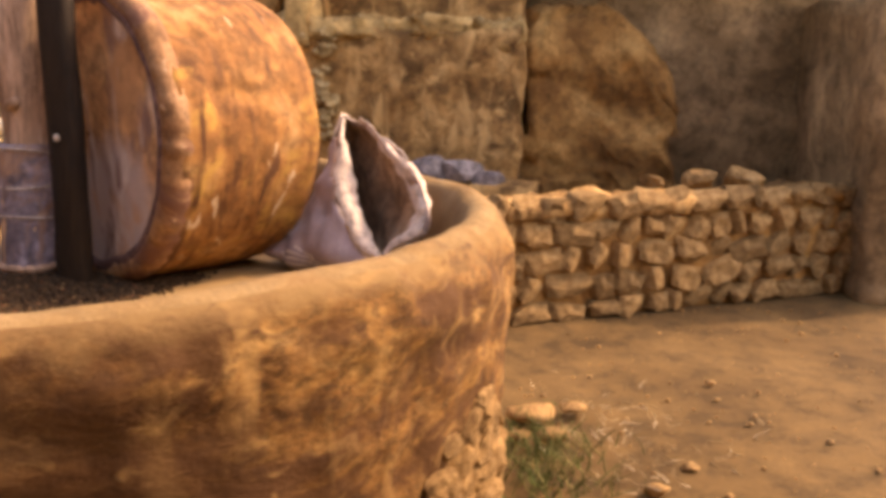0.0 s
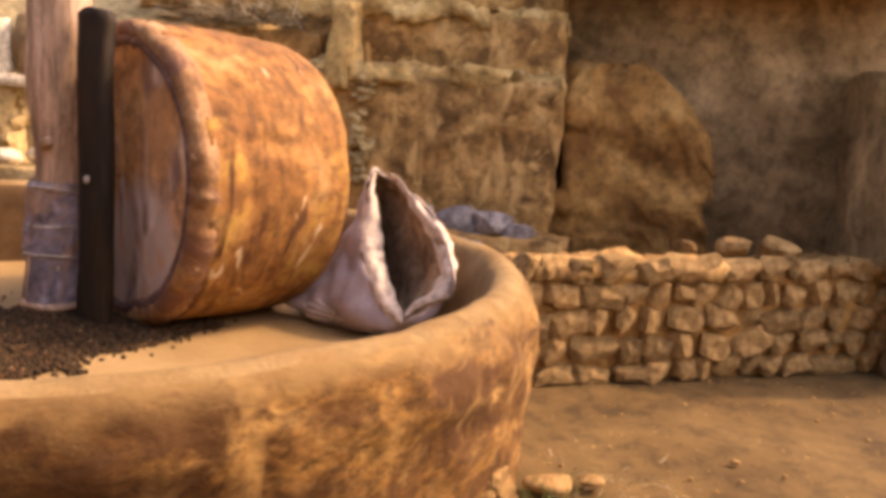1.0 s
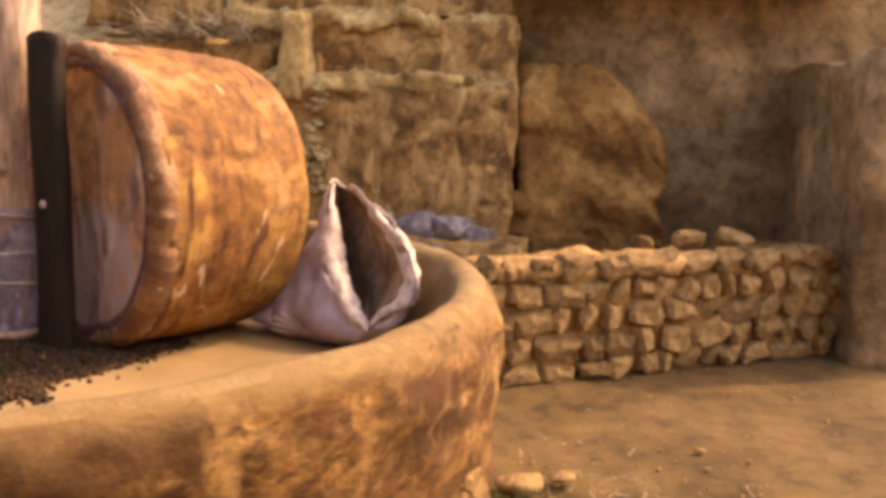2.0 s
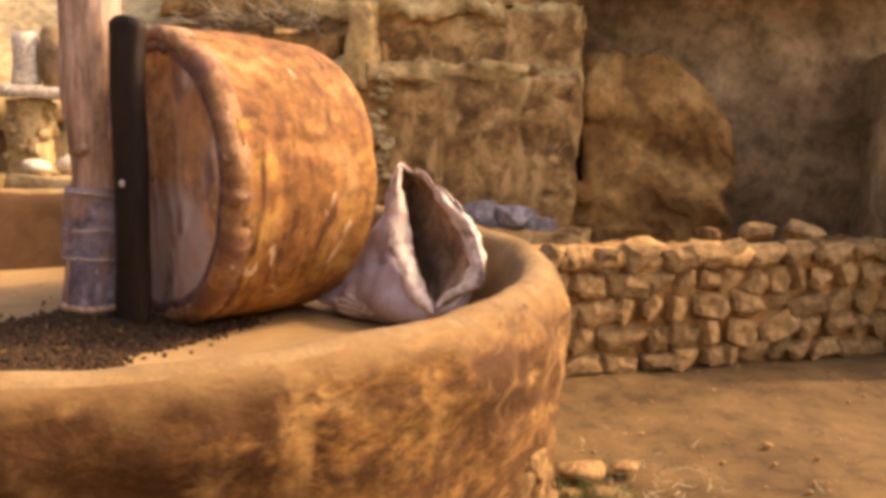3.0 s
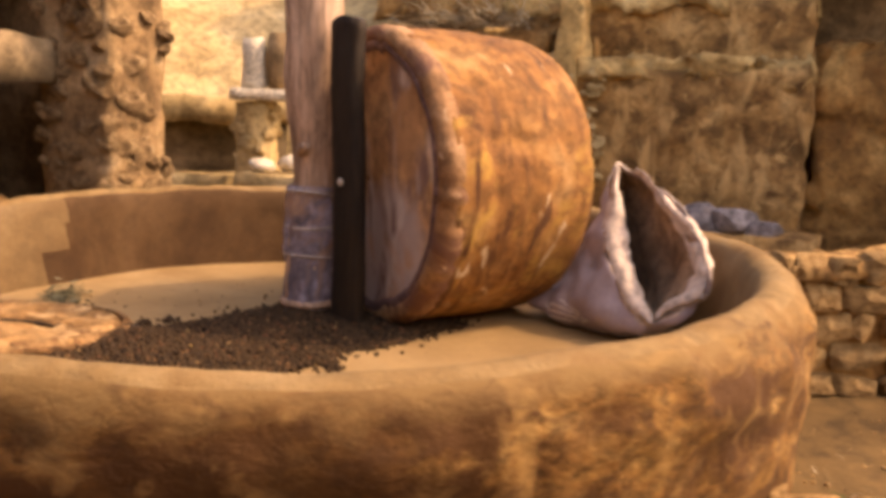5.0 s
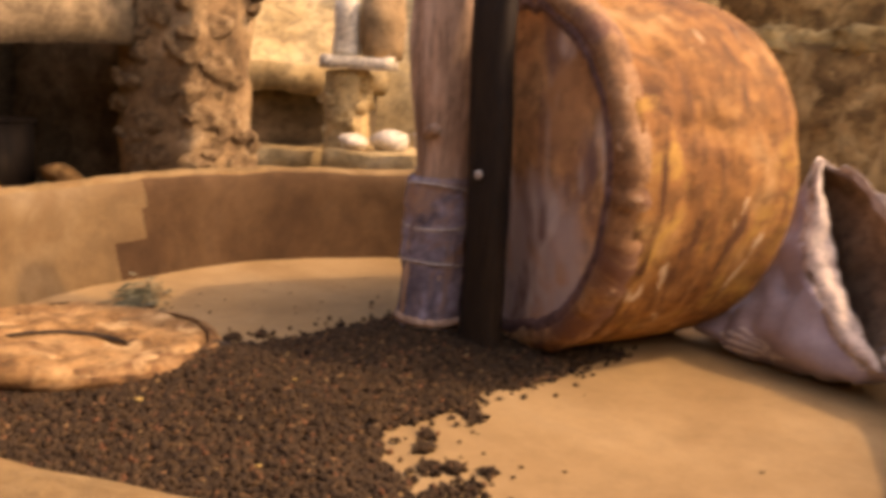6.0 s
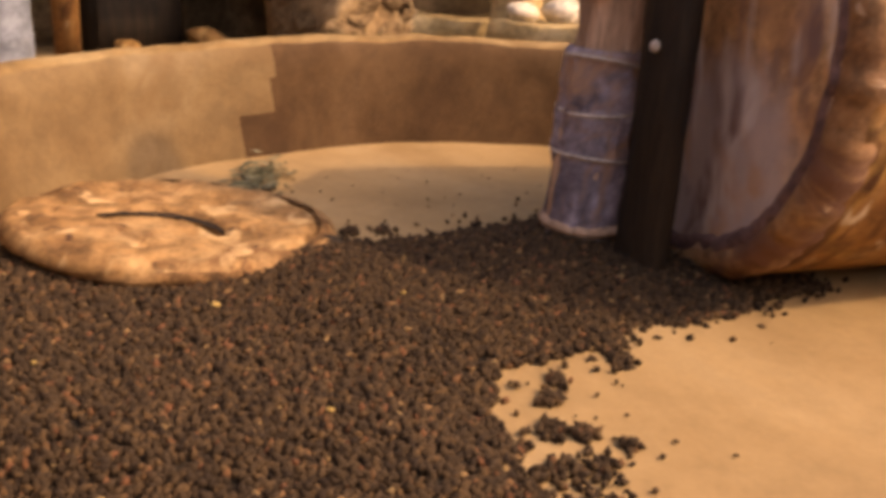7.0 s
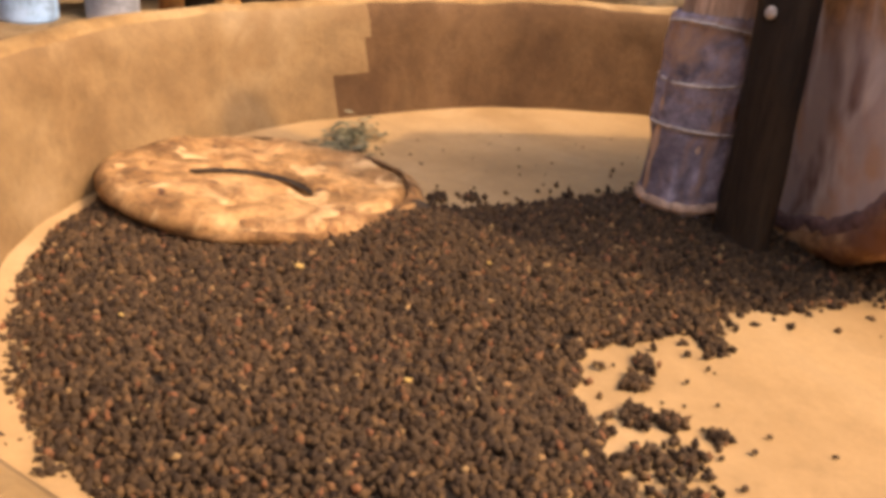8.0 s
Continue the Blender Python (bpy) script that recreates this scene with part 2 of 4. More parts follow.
M_DULL = earth("dull_plastic", [(0.3, (0.22, 0.25, 0.30)), (0.7, (0.34, 0.37, 0.42))], 3.0, 60, 0.5, 0.1, stain=(0.30, 0.23, 0.15), stain_scale=3.0, stain_cut=(0.55, 0.72), grain_mix=0.06)
M_PRINT = earth("worn_print", [(0.3, (0.66, 0.60, 0.56)), (0.7, (0.80, 0.74, 0.70))], 12.0, 120, 0.7, 0.2, grain_mix=0.1, mid=0.1)
M_MOUND = earth("ochre_mound", [(0.3, (0.23, 0.111, 0.0331)), (0.55, (0.414, 0.212, 0.0662)), (0.8, (0.598, 0.338, 0.116))], 2.4, 40, 0.95, 1.0, stain=(0.184, 0.0821, 0.0248), stain_scale=2.0, stain_cut=(0.55, 0.68))
M_WHITE = earth("pale_stone", [(0.3, (0.605, 0.506, 0.363)), (0.7, (0.836, 0.748, 0.594))], 6.0, 60, 0.9, 0.5)
M_WEED = island("weeds", [(0.0, (0.05, 0.07, 0.02)), (0.6, (0.10, 0.12, 0.035)), (1.0, (0.28, 0.23, 0.10))])
M_TWIG = island("twigs", [(0.0, (0.10, 0.07, 0.04)), (0.5, (0.30, 0.22, 0.12)), (1.0, (0.60, 0.52, 0.38))])
# the gallery's and niche's shade, put into a darker earth colour
M_DIM = earth("shaded_earth", [(0.3, (0.12, 0.084, 0.045)), (0.6, (0.24, 0.173, 0.099)), (0.8, (0.42, 0.3, 0.173))], 2.2, 40, 0.95, 0.9)
M_LEAF = island("dry_leaves", [(0.0, (0.045, 0.04, 0.022)), (0.6, (0.11, 0.105, 0.06)), (1.0, (0.20, 0.18, 0.11))])

# ---- helpers for shapes ----
Z0 = 0.65      # the basin's bed above the ground


def mesh_of(name, verts, faces, mat, smooth=True):
    me = bpy.data.meshes.new(name)
    me.from_pydata([tuple(v) for v in verts], [], [tuple(int(i) for i in q) for q in faces])
    me.materials.append(mat)
    if smooth:
        me.polygons.foreach_set("use_smooth", [True] * len(me.polygons))
    me.update()
    return me


def part(name, verts, faces, mat, parent=None, label="", smooth=True):
    ob = new(name, mesh_of(name, verts, faces, mat, smooth))
    ob.parent = parent
    return tagged(ob, label)


def lathe(profile, n=96, wob=0.0, freq=2.0, seed=0.0, close=False):
    """Rings round z from (radius, height) pairs, pushed about by noise."""
    V, F = [], []
    for r, z in profile:
        for k in range(n):
            a = 2 * math.pi * k / n
            p = Vector((r * math.cos(a), r * math.sin(a), z))
            if wob:
                p += noise.noise_vector(p * freq + Vector((seed, seed, seed))) * wob
                p += noise.noise_vector(p * freq * 4 + Vector((seed, 3, seed))) * wob * 0.3
            V.append(p)
    m = len(profile)
    for i in range(m - 1 if not close else m):
        for k in range(n):
            a, b = i * n + k, i * n + (k + 1) % n
            c, d = ((i + 1) % m) * n + (k + 1) % n, ((i + 1) % m) * n + k
            F.append((a, b, c, d))
    return V, F


def caps(V, F, n, flip=False):
    """Closes both ends of a lathe."""
    m = len(V) // n
    lo = sum((Vector(v) for v in V[:n]), Vector()) / n
    hi = sum((Vector(v) for v in V[-n:]), Vector()) / n
    V = list(V) + [lo, hi]
    for k in range(n):
        F.append((len(V) - 2, (k + 1) % n, k))
        F.append((len(V) - 1, (m - 1) * n + k, (m - 1) * n + (k + 1) % n))
    return V, F


def slab(x0, x1, y0, y1, z0, z1, step=0.12, wob=0.05, freq=1.6, seed=0.0, fine=0.35):
    """A solid block of earth with uneven faces."""
    bm = bmesh.new()
    bmesh.ops.create_cube(bm, size=1.0)
    for v in bm.verts:
        v.co = Vector((x0 + (v.co.x + 0.5) * (x1 - x0), y0 + (v.co.y + 0.5) * (y1 - y0), z0 + (v.co.z + 0.5) * (z1 - z0)))
    for axis, span in ((0, x1 - x0), (1, y1 - y0), (2, z1 - z0)):
        cuts = max(1, int(span / step))
        lo = (x0, y0, z0)[axis]
        for k in range(1, cuts):
            no = Vector((0, 0, 0))
            no[axis] = 1.0
            co = Vector((0, 0, 0))
            co[axis] = lo + span * k / cuts
            bmesh.ops.bisect_plane(bm, geom=bm.verts[:] + bm.edges[:] + bm.faces[:], plane_co=co, plane_no=no)
    s = Vector((seed, seed * 0.7, seed * 1.3))
    for v in bm.verts:
        v.co += noise.noise_vector(v.co * freq + s) * wob + noise.noise_vector(v.co * freq * 4.5 + s) * wob * fine
    V, F = [v.co.copy() for v in bm.verts], []
    bm.verts.index_update()
    F = [[v.index for v in q.verts] for q in bm.faces]
    bm.free()
    return V, F


def structure(name, geo, mat, label, category):
    ob = new(name, mesh_of(name, geo[0], geo[1], mat))
    return tagged(ob, label, category, kind="structure")


def empty(name, at, label, category, group=""):
    e = new(name)
    e.location = at
    return tagged(e, label, category, group)


def boulder(seed, sx=1.0, sy=1.0, sz=1.0, sub=2, rough=0.28, square=0.0):
    """An uneven stone about one metre across, flattened here and there."""
    bm = bmesh.new()
    bmesh.ops.create_icosphere(bm, subdivisions=sub, radius=0.5)
    s = Vector((seed * 3.1, seed * 1.7, seed * 2.3))
    pick = random.Random(int(seed * 10))
    cuts = [(Vector((pick.gauss(0, 1), pick.gauss(0, 1), pick.gauss(0, 1))).normalized(), pick.uniform(0.24, 0.38)) for _ in range(9)]
    for v in bm.verts:
        d = v.co.normalized()
        r = 1.0 + rough * noise.noise(d * 1.6 + s) + rough * 0.5 * noise.noise(d * 4.0 + s)
        c = d * 0.5 * r
        if square:
            c = c.lerp(Vector([math.copysign(abs(t) ** 0.5, t) * 0.44 for t in d]) * r, square)
        for no, far in cuts:
            over = c.dot(no) - far
            if over > 0:
                c = c - no * over * 0.9
        c = Vector((max(-0.42, min(0.42, c.x)), max(-0.42, min(0.42, c.y)), max(-0.4, min(0.4, c.z))))
        v.co = Vector((c.x * sx, c.y * sy, c.z * sz))
    bm.verts.index_update()
    out = [v.co.copy() for v in bm.verts], [[v.index for v in q.verts] for q in bm.faces]
    bm.free()
    return out


# ---- ground ----
def ground():
    n, V, F = 90, [], []
    ax = [math.copysign(abs(t) ** 3 * 400 + abs(t) * 7, t) for t in np.linspace(-1, 1, n)]
    for y in ax:
        for x in ax:
            near = max(0.0, 1 - math.hypot(x, y) / 14)
            V.append((x, y, near * (0.05 * noise.noise(Vector((x * 0.9, y * 0.9, 0))) + 0.02 * noise.noise(Vector((x * 4, y * 4, 3)))) - 0.01))
    for j in range(n - 1):
        for i in range(n - 1):
            F.append((j * n + i, j * n + i + 1, (j + 1) * n + i + 1, (j + 1) * n + i))
    tagged(part("ground", V, F, M_SAND), "sandy trodden earth of the mill yard", "ground", kind="structure")


ground()

# ---- the mill basin ----
basin = empty("mill_basin", (0, 0, 0), "round mud-plastered mill basin with a thick worn rim", "mill basin")
prof = [(1.285, Z0 - 0.03), (1.292, Z0 + 0.01), (1.315, Z0 + 0.10), (1.34, Z0 + 0.22), (1.355, Z0 + 0.30), (1.373, Z0 + 0.342), (1.396, Z0 + 0.364), (1.425, Z0 + 0.371),
        (1.455, Z0 + 0.364), (1.482, Z0 + 0.345), (1.503, Z0 + 0.31), (1.516, Z0 + 0.265), (1.523, Z0 + 0.21)]
prof = [q for a, b in zip(prof, prof[1:]) for q in (a, ((a[0] + b[0]) / 2, (a[1] + b[1]) / 2))] + [prof[-1]]
prof += [(1.523 - 0.04 * k / 30, Z0 + 0.21 - (Z0 + 0.29) * k / 30) for k in range(1, 31)]
V, F = lathe(prof, 400, 0.018, 2.2, 4.0)
for k, v in enumerate(V):                       # flaked plaster on the rim and pits low down
    a, r = math.degrees(math.atan2(v[1], v[0])), math.hypot(v[0], v[1])
    d = Vector((v[0], v[1], 0)) / r
    if r > 1.36:
        p = Vector(v)
        flake = noise.noise(p * 7.5 + Vector((3, 8, 1)))
        zone = max(0.0, 1 - abs((a + 20) / 13) ** 3) * max(0.0, 1 - abs((v[2] - 0.985) / 0.07) ** 2)
        low = max(0.0, 1 - v[2] / 0.5) * max(0.0, 1 - abs((a + 15) / 26) ** 2)
        depth = 0.010 * zone * (1 if flake > 0.05 else 0) + 0.03 * low * (1 if flake > 0.0 else 0)
        depth += 0.012 * max(0.0, noise.noise(p * 11) - 0.25) + 0.007 * noise.noise(p * 5) + (0.012 * noise.noise(p * 9 + Vector((1, 5, 2))) + 0.010 * noise.noise(p * 15) + 0.016 * noise.noise(Vector((p.x * 3.5 + p.z * 4, p.y * 3.5 + p.z * 4, p.z * 12))) + 0.010 * max(0.0, noise.noise(Vector((p.x * 13 + 4, p.y * 13, p.z * 9))) - 0.1) if v[2] < 0.95 else 0.0)
        V[k] = p - d * depth * 0.7 - Vector((0, 0, 1)) * depth * (0.9 if v[2] > 0.9 else 0.0)
split = next(i for i, q in enumerate(prof) if q[0] > 1.46)


def pick_faces(V, F):
    """Only the corners that the faces use."""
    used = sorted({i for q in F for i in q})
    to = {i: k for k, i in enumerate(used)}
    return [V[i] for i in used], [tuple(to[i] for i in q) for q in F]


inner, dark_faces, upper, lower = [], [], [], []
start = next(i for i, q in enumerate(prof) if q[0] > 1.374)
for q in F:
    row = q[0] // 400
    mid = sum((Vector(V[i]) for i in q), Vector()) / 4
    turn = math.degrees(math.atan2(mid.y, mid.x)) + 1.2 * noise.noise(Vector((0, 4, mid.z * 14)))
    # angles of the dark brown stretch, stepped near the bed
    worn = Z0 + 0.012 < mid.z and 75 < turn < (169.5 if mid.z > Z0 + 0.125 else 175.3)
    (dark_faces if row < start and worn else inner if row < start else upper if row < split else lower).append(q)
part("inner_face", *pick_faces(V, inner), M_RIM, basin, "smooth tan inner face of the basin")
part("bare_stretch", *pick_faces(V, dark_faces), M_DARKMUD, basin, "dark brown stretch without the pale plaster coat")
part("basin_rim", *pick_faces(V, upper), M_LIP, basin, "pale worn top of the rim")
part("basin_wall", *pick_faces(V, lower), M_MUD, basin)
V, F = lathe([(0.001, Z0), (0.2, Z0), (0.45, Z0), (0.7, Z0), (0.95, Z0), (1.15, Z0 + 0.004), (1.25, Z0 + 0.012), (1.32, Z0 + 0.03)], 96, 0.006, 2.0, 9.0)
part("basin_bed", V, F, M_BED, basin, "smooth tan plastered bed of the basin")

# ---- roller, post, board ----
ROLL_AX, ROLL_R, ROLL_AT, ROLL_LEN, TAPER = 56.0, 0.537, (0.0, 0.365), 0.65, 0.014
roller = empty("mill_roller", (ROLL_AT[0], ROLL_AT[1], Z0), "massive orange-brown mill roller standing on its rim", "mill roller")
roller.rotation_euler = (0, 0, radians(ROLL_AX))


def lay(V):
    """From upright about z to lying along x."""
    return [Vector((v[2], v[1], -v[0] + ROLL_R - 0.015)) for v in V]


pr = [(ROLL_R - 0.012, 0.035)]
pr += [(ROLL_R + 0.008 * math.sin(math.pi * k / 30) - TAPER * k / 30, 0.05 + (ROLL_LEN - 0.1) * k / 30) for k in range(0, 31)] + [(ROLL_R - TAPER - 0.012, ROLL_LEN - 0.012), (ROLL_R - TAPER - 0.03, ROLL_LEN)]
V, F = lathe(pr, 160, 0.010, 3.0, 2.0)
for k, v in enumerate(V):                       # shallow grooves round the barrel and chipped pits
    d = Vector((v[0], v[1], 0)).normalized()
    groove = noise.noise(Vector((d.x * 1.2, d.y * 1.2, v[2] * 34)))
    pit = max(0.0, noise.noise(Vector(v) * 9 + Vector((5, 1, 2))) - 0.35)
    V[k] = Vector(v) - d * (0.006 * max(0.0, groove) + 0.035 * pit)
V2, F2 = lathe([(ROLL_R - TAPER - 0.03, ROLL_LEN), (0.25, ROLL_LEN + 0.01), (0.01, ROLL_LEN + 0.01)], 160, 0.010, 3.0, 2.0)
o = len(V)
part("barrel", lay(V + V2), F + [tuple(i + o for i in q) for q in F2], M_ROLL, roller)


def chipped(V, deep):
    """Bites and waves along the worn edge."""
    for k, v in enumerate(V):
        d = Vector((v[0], v[1], 0)).normalized()
        bite = 0.010 * noise.noise(d * 5 + Vector((1, 2, 0))) + 0.008 * noise.noise(d * 14) + 0.02 * max(0.0, noise.noise(d * 8 + Vector((7, 0, 3))) - 0.25)
        V[k] = Vector(v) - d * deep * bite + Vector((0, 0, 0.6 * deep * bite))
    return V


V, F = lathe([(ROLL_R - 0.004, 0.085), (ROLL_R + 0.002, 0.065), (ROLL_R + 0.001, 0.04), (ROLL_R - 0.006, 0.018), (ROLL_R - 0.020, 0.004), (ROLL_R - 0.040, -0.002), (ROLL_R - 0.055, 0.002), (ROLL_R - 0.066, 0.012)], 200, 0.012, 3.0, 2.0)
part("edge_band", lay(chipped(V, 1.2)), [tuple(reversed(q)) for q in F], M_BAND, roller, "pale worn and chipped edge of the end face")
V, F = lathe([(ROLL_R - 0.058, 0.008), (ROLL_R - 0.08, 0.013), (ROLL_R - 0.11, 0.020), (0.35, 0.018), (0.27, 0.02), (0.2, 0.016), (0.1, 0.018), (0.01, 0.018)], 120, 0.012, 3.0, 2.0)
V2, F2 = lathe([(ROLL_R - 0.058, 0.006), (ROLL_R - 0.066, 0.002), (ROLL_R - 0.082, 0.004), (ROLL_R - 0.094, 0.015)], 200, 0.012, 3.0, 2.0)
end_face = part("end_face", lay(V), [tuple(reversed(q)) for q in F], M_FACE, roller, "worn end face stained grey and purple")
part("edge_groove", lay(chipped(V2, 1.6)), [tuple(reversed(q)) for q in F2], M_PURPLE, end_face, "dark purple-brown ring inside the edge")

post = empty("mill_post", (-0.175, 0.295, Z0), "upright wooden centre post wrapped at its foot", "post")
V, F = lathe([(0.092, 0.0), (0.092, 0.15), (0.092, 0.3), (0.09, 0.42), (0.084, 0.52), (0.086, 0.62), (0.094, 0.74), (0.098, 0.88), (0.099, 1.0), (0.098, 1.1), (0.099, 1.2), (0.098, 1.3), (0.095, 1.34)], 48, 0.022, 3.2, 6.0)
for k, v in enumerate(V):                       # a long split down the flank
    a = math.degrees(math.atan2(v[1], v[0])) % 360
    if abs(a - 238) < 8 and 0.35 < v[2] < 1.2:
        V[k] = Vector((v[0] * 0.72, v[1] * 0.72, v[2]))
part("shaft", *caps(V, F, 48), M_POST, post, "weathered split wooden shaft")
V, F = lathe([(0.102, 0.0), (0.106, 0.05), (0.104, 0.1), (0.106, 0.16), (0.1, 0.2), (0.103, 0.25), (0.098, 0.29), (0.1, 0.33), (0.094, 0.37), (0.096, 0.41), (0.088, 0.45), (0.09, 0.48), (0.082, 0.49)], 64, 0.0)
for k, v in enumerate(V):                       # folds of the cloth
    v = Vector(v)
    d = Vector((v.x, v.y, 0)).normalized()
    V[k] = v + d * (0.013 * noise.noise(Vector((d.x * 4, d.y * 5, v.z * 9))) + 0.008 * noise.noise(Vector((d.x * 11, d.y * 14, v.z * 4))) - 0.002)
cloth = part("cloth_wrap", V, F, M_WRAP, post, "grey-blue rag wrapped round the foot")


def band(z, r, name, tilt, mat, thick=0.006):
    V, F = [], []
    n, m = 48, 8
    for k in range(n):
        a = 2 * math.pi * k / n
        rr = r + 0.003 * noise.noise(Vector((math.cos(a) * 4, math.sin(a) * 4, z * 9)))
        for q in range(m):
            b = 2 * math.pi * q / m
            V.append(((rr + thick * math.cos(b)) * math.cos(a), (rr + thick * math.cos(b)) * math.sin(a), z + tilt * math.sin(a) + thick * math.sin(b)))
    for k in range(n):
        for q in range(m):
            F.append((k * m + q, ((k + 1) % n) * m + q, ((k + 1) % n) * m + (q + 1) % m, k * m + (q + 1) % m))
    part(name, V, F, mat, cloth)


for z, r, tilt in ((0.235, 0.103, -0.01), (0.35, 0.099, 0.008), (0.455, 0.090, -0.02)):
    band(z, r, "cord", tilt, M_CORD, 0.0042)
band(0.07, 0.104, "foot_strap", 0.006, M_POST, 0.014)
V, F = lathe([(0.02, 0.0), (0.021, 0.025), (0.017, 0.05), (0.012, 0.058)], 16, 0.006, 12.0, 3.0)
peg = part("peg", *caps(V, F, 16), M_POST, post, "short broken peg sticking out")
peg.matrix_local = pose(0.0, -0.07, 0.615, 70, 0, 40)

board = empty("dark_board", (0.022, 0.205, Z0), "dark blackened timber upright between post and roller", "timber upright")
board.rotation_euler = (0, 0, radians(-18))
V, F = slab(-0.068, 0.068, -0.03, 0.03, 0.0, 1.075, 0.028, 0.010, 3.0, 2.0)
for k, v in enumerate(V):                       # rounded arrises and a waist half way up
    lean = 0.010 * math.sin(v.z * 5.0)
    V[k] = Vector((v.x * (1 - 0.10 * math.sin(v.z * 2.6)) + lean, v.y * (1 - 0.35 * (abs(v.x) / 0.068) ** 3), v.z - 0.02 * (abs(v.x) / 0.068) ** 2 * (v.z > 1.0)))
plank = part("plank", V, F, M_BOARD, board)
V, F = lathe([(0.013, 0.0), (0.013, 0.006), (0.008, 0.01)], 12)
bolt = part("bolt", *caps(V, F, 12), M_CORD, plank, "pale worn bolt head")
bolt.matrix_local = pose(-0.005, -0.03, 0.52, 90, 0, 0)

# ---- seed heap ----
EDGE = [(-1.13, -0.55), (-1.14, -0.72), (-0.97, -0.95), (-0.585, -1.12), (-0.365, -1.19), (-0.06, -1.2), (0.25, -1.12), (0.44, -0.86), (0.42, -0.70), (0.29, -0.59),
        (0.15, -0.53), (0.07, -0.40), (0.16, -0.18), (0.205, -0.225), (0.17, -0.06), (0.26, 0.06), (0.31, 0.28), (0.37, 0.45), (0.1, 0.55), (-0.35, 0.36),
        (-0.42, 0.16), (-0.5, -0.08), (-0.62, -0.2)]


def inside(x, y):
    hit, j = False, len(EDGE) - 1
    for i in range(len(EDGE)):
        (xi, yi), (xj, yj) = EDGE[i], EDGE[j]
        if (yi > y) != (yj > y) and x < (xj - xi) * (y - yi) / (yj - yi) + xi:
            hit = not hit
        j = i
    return hit


def rim_gap(x, y):
    best = 9.0
    for (ax, ay), (bx, by) in zip(EDGE, EDGE[1:] + EDGE[:1]):
        t = max(0.0, min(1.0, ((x - ax) * (bx - ax) + (y - ay) * (by - ay)) / ((bx - ax) ** 2 + (by - ay) ** 2)))
        best = min(best, math.hypot(x - ax - t * (bx - ax), y - ay - t * (by - ay)))
    return best


def seeds():
    rng = random.Random(5)
    V, F = [], []
    octa = [(1, 0, 0), (-1, 0, 0), (0, 1, 0), (0, -1, 0), (0, 0, 1), (0, 0, -1)]
    tri = [(0, 2, 4), (2, 1, 4), (1, 3, 4), (3, 0, 4), (2, 0, 5), (1, 2, 5), (3, 1, 5), (0, 3, 5)]
    made = 0
    knots = [(0.20, -0.42, 0.020), (0.25, -0.50, 0.025), (0.30, -0.47, 0.018), (0.36, -0.53, 0.026), (0.40, -0.60, 0.030), (0.46, -0.62, 0.022), (0.44, -0.70, 0.030), (0.52, -0.68, 0.018),
             (0.33, -0.58, 0.03), (0.50, -0.76, 0.028), (0.17, -0.36, 0.018), (0.22, -0.21, 0.016), (0.36, -0.45, 0.012), (0.56, -0.62, 0.012), (-0.62, -0.09, 0.022), (-0.57, -0.02, 0.016)]
    while made < 26600:
        stray = made >= 26000
        x, y = rng.uniform(-1.25, 0.6), rng.uniform(-1.25, 0.6)
        if stray:
            kx, ky, kr = knots[made % len(knots)]
            x, y = rng.gauss(kx, kr * 0.6), rng.gauss(ky, kr * 0.6)
        wob = 0.03 * noise.noise(Vector((x * 9, y * 9, 1))) + 0.02 * noise.noise(Vector((x * 30, y * 30, 5)))
        d = rim_gap(x, y) * (1 if inside(x, y) else -1) + wob
        if math.hypot(x, y) > 1.27 or math.hypot(x + 0.86, y + 0.425) < 0.35 or (d < 0 and not stray and rng.random() > 0.10 * math.exp(d / 0.03)):
            continue
        h = max(0.0, min(1.0, d / 0.18)) * (0.03 + 0.02 * noise.noise(Vector((x * 3, y * 3, 7)))) + 0.004
        c = Vector((x, y, Z0 + h + rng.uniform(-0.002, 0.006)))
        s = rng.uniform(0.006, 0.0105)
        e = Euler((rng.random() * 6.3, rng.random() * 6.3, rng.random() * 6.3)).to_matrix()
        o = len(V)
        k = (1.0 + rng.random() * 0.6, 0.75 + rng.random() * 0.4, 0.6 + rng.random() * 0.4)
        for q in octa:
            V.append(c + e @ Vector((q[0] * k[0] * s, q[1] * k[1] * s, q[2] * k[2] * s)))
        F.extend((o + a, o + b, o + g) for a, b, g in tri)
        made += 1
    ob = part("seed_grains", V, F, M_SEED)
    tagged(ob, "dark brown crushed seeds spread over the basin bed", "seeds", kind="stuff")
    n, V, F = 110, [], []
    ok = {}
    for j in range(n):
        for i in range(n):
            x, y = -1.25 + 1.85 * i / (n - 1), -1.25 + 1.85 * j / (n - 1)
            d = rim_gap(x, y) * (1 if inside(x, y) else -1) + 0.03 * noise.noise(Vector((x * 9, y * 9, 1)))
            if d > -0.01 and math.hypot(x, y) < 1.27 and math.hypot(x + 0.86, y + 0.425) > 0.34:
                h = max(0.0, min(1.0, d / 0.18)) * (0.03 + 0.02 * noise.noise(Vector((x * 3, y * 3, 7))))
                ok[i, j] = len(V)
                V.append((x, y, Z0 + h + 0.006 * noise.noise(Vector((x * 60, y * 60, 2))) + 0.001))
    for (i, j), a in ok.items():
        if (i + 1, j) in ok and (i, j + 1) in ok and (i + 1, j + 1) in ok:
            F.append((a, ok[i + 1, j], ok[i + 1, j + 1], ok[i, j + 1]))
    tagged(part("seed_layer", V, F, M_SEEDBED), "dense dark layer of seeds on the basin bed", "seeds", kind="stuff")


seeds()

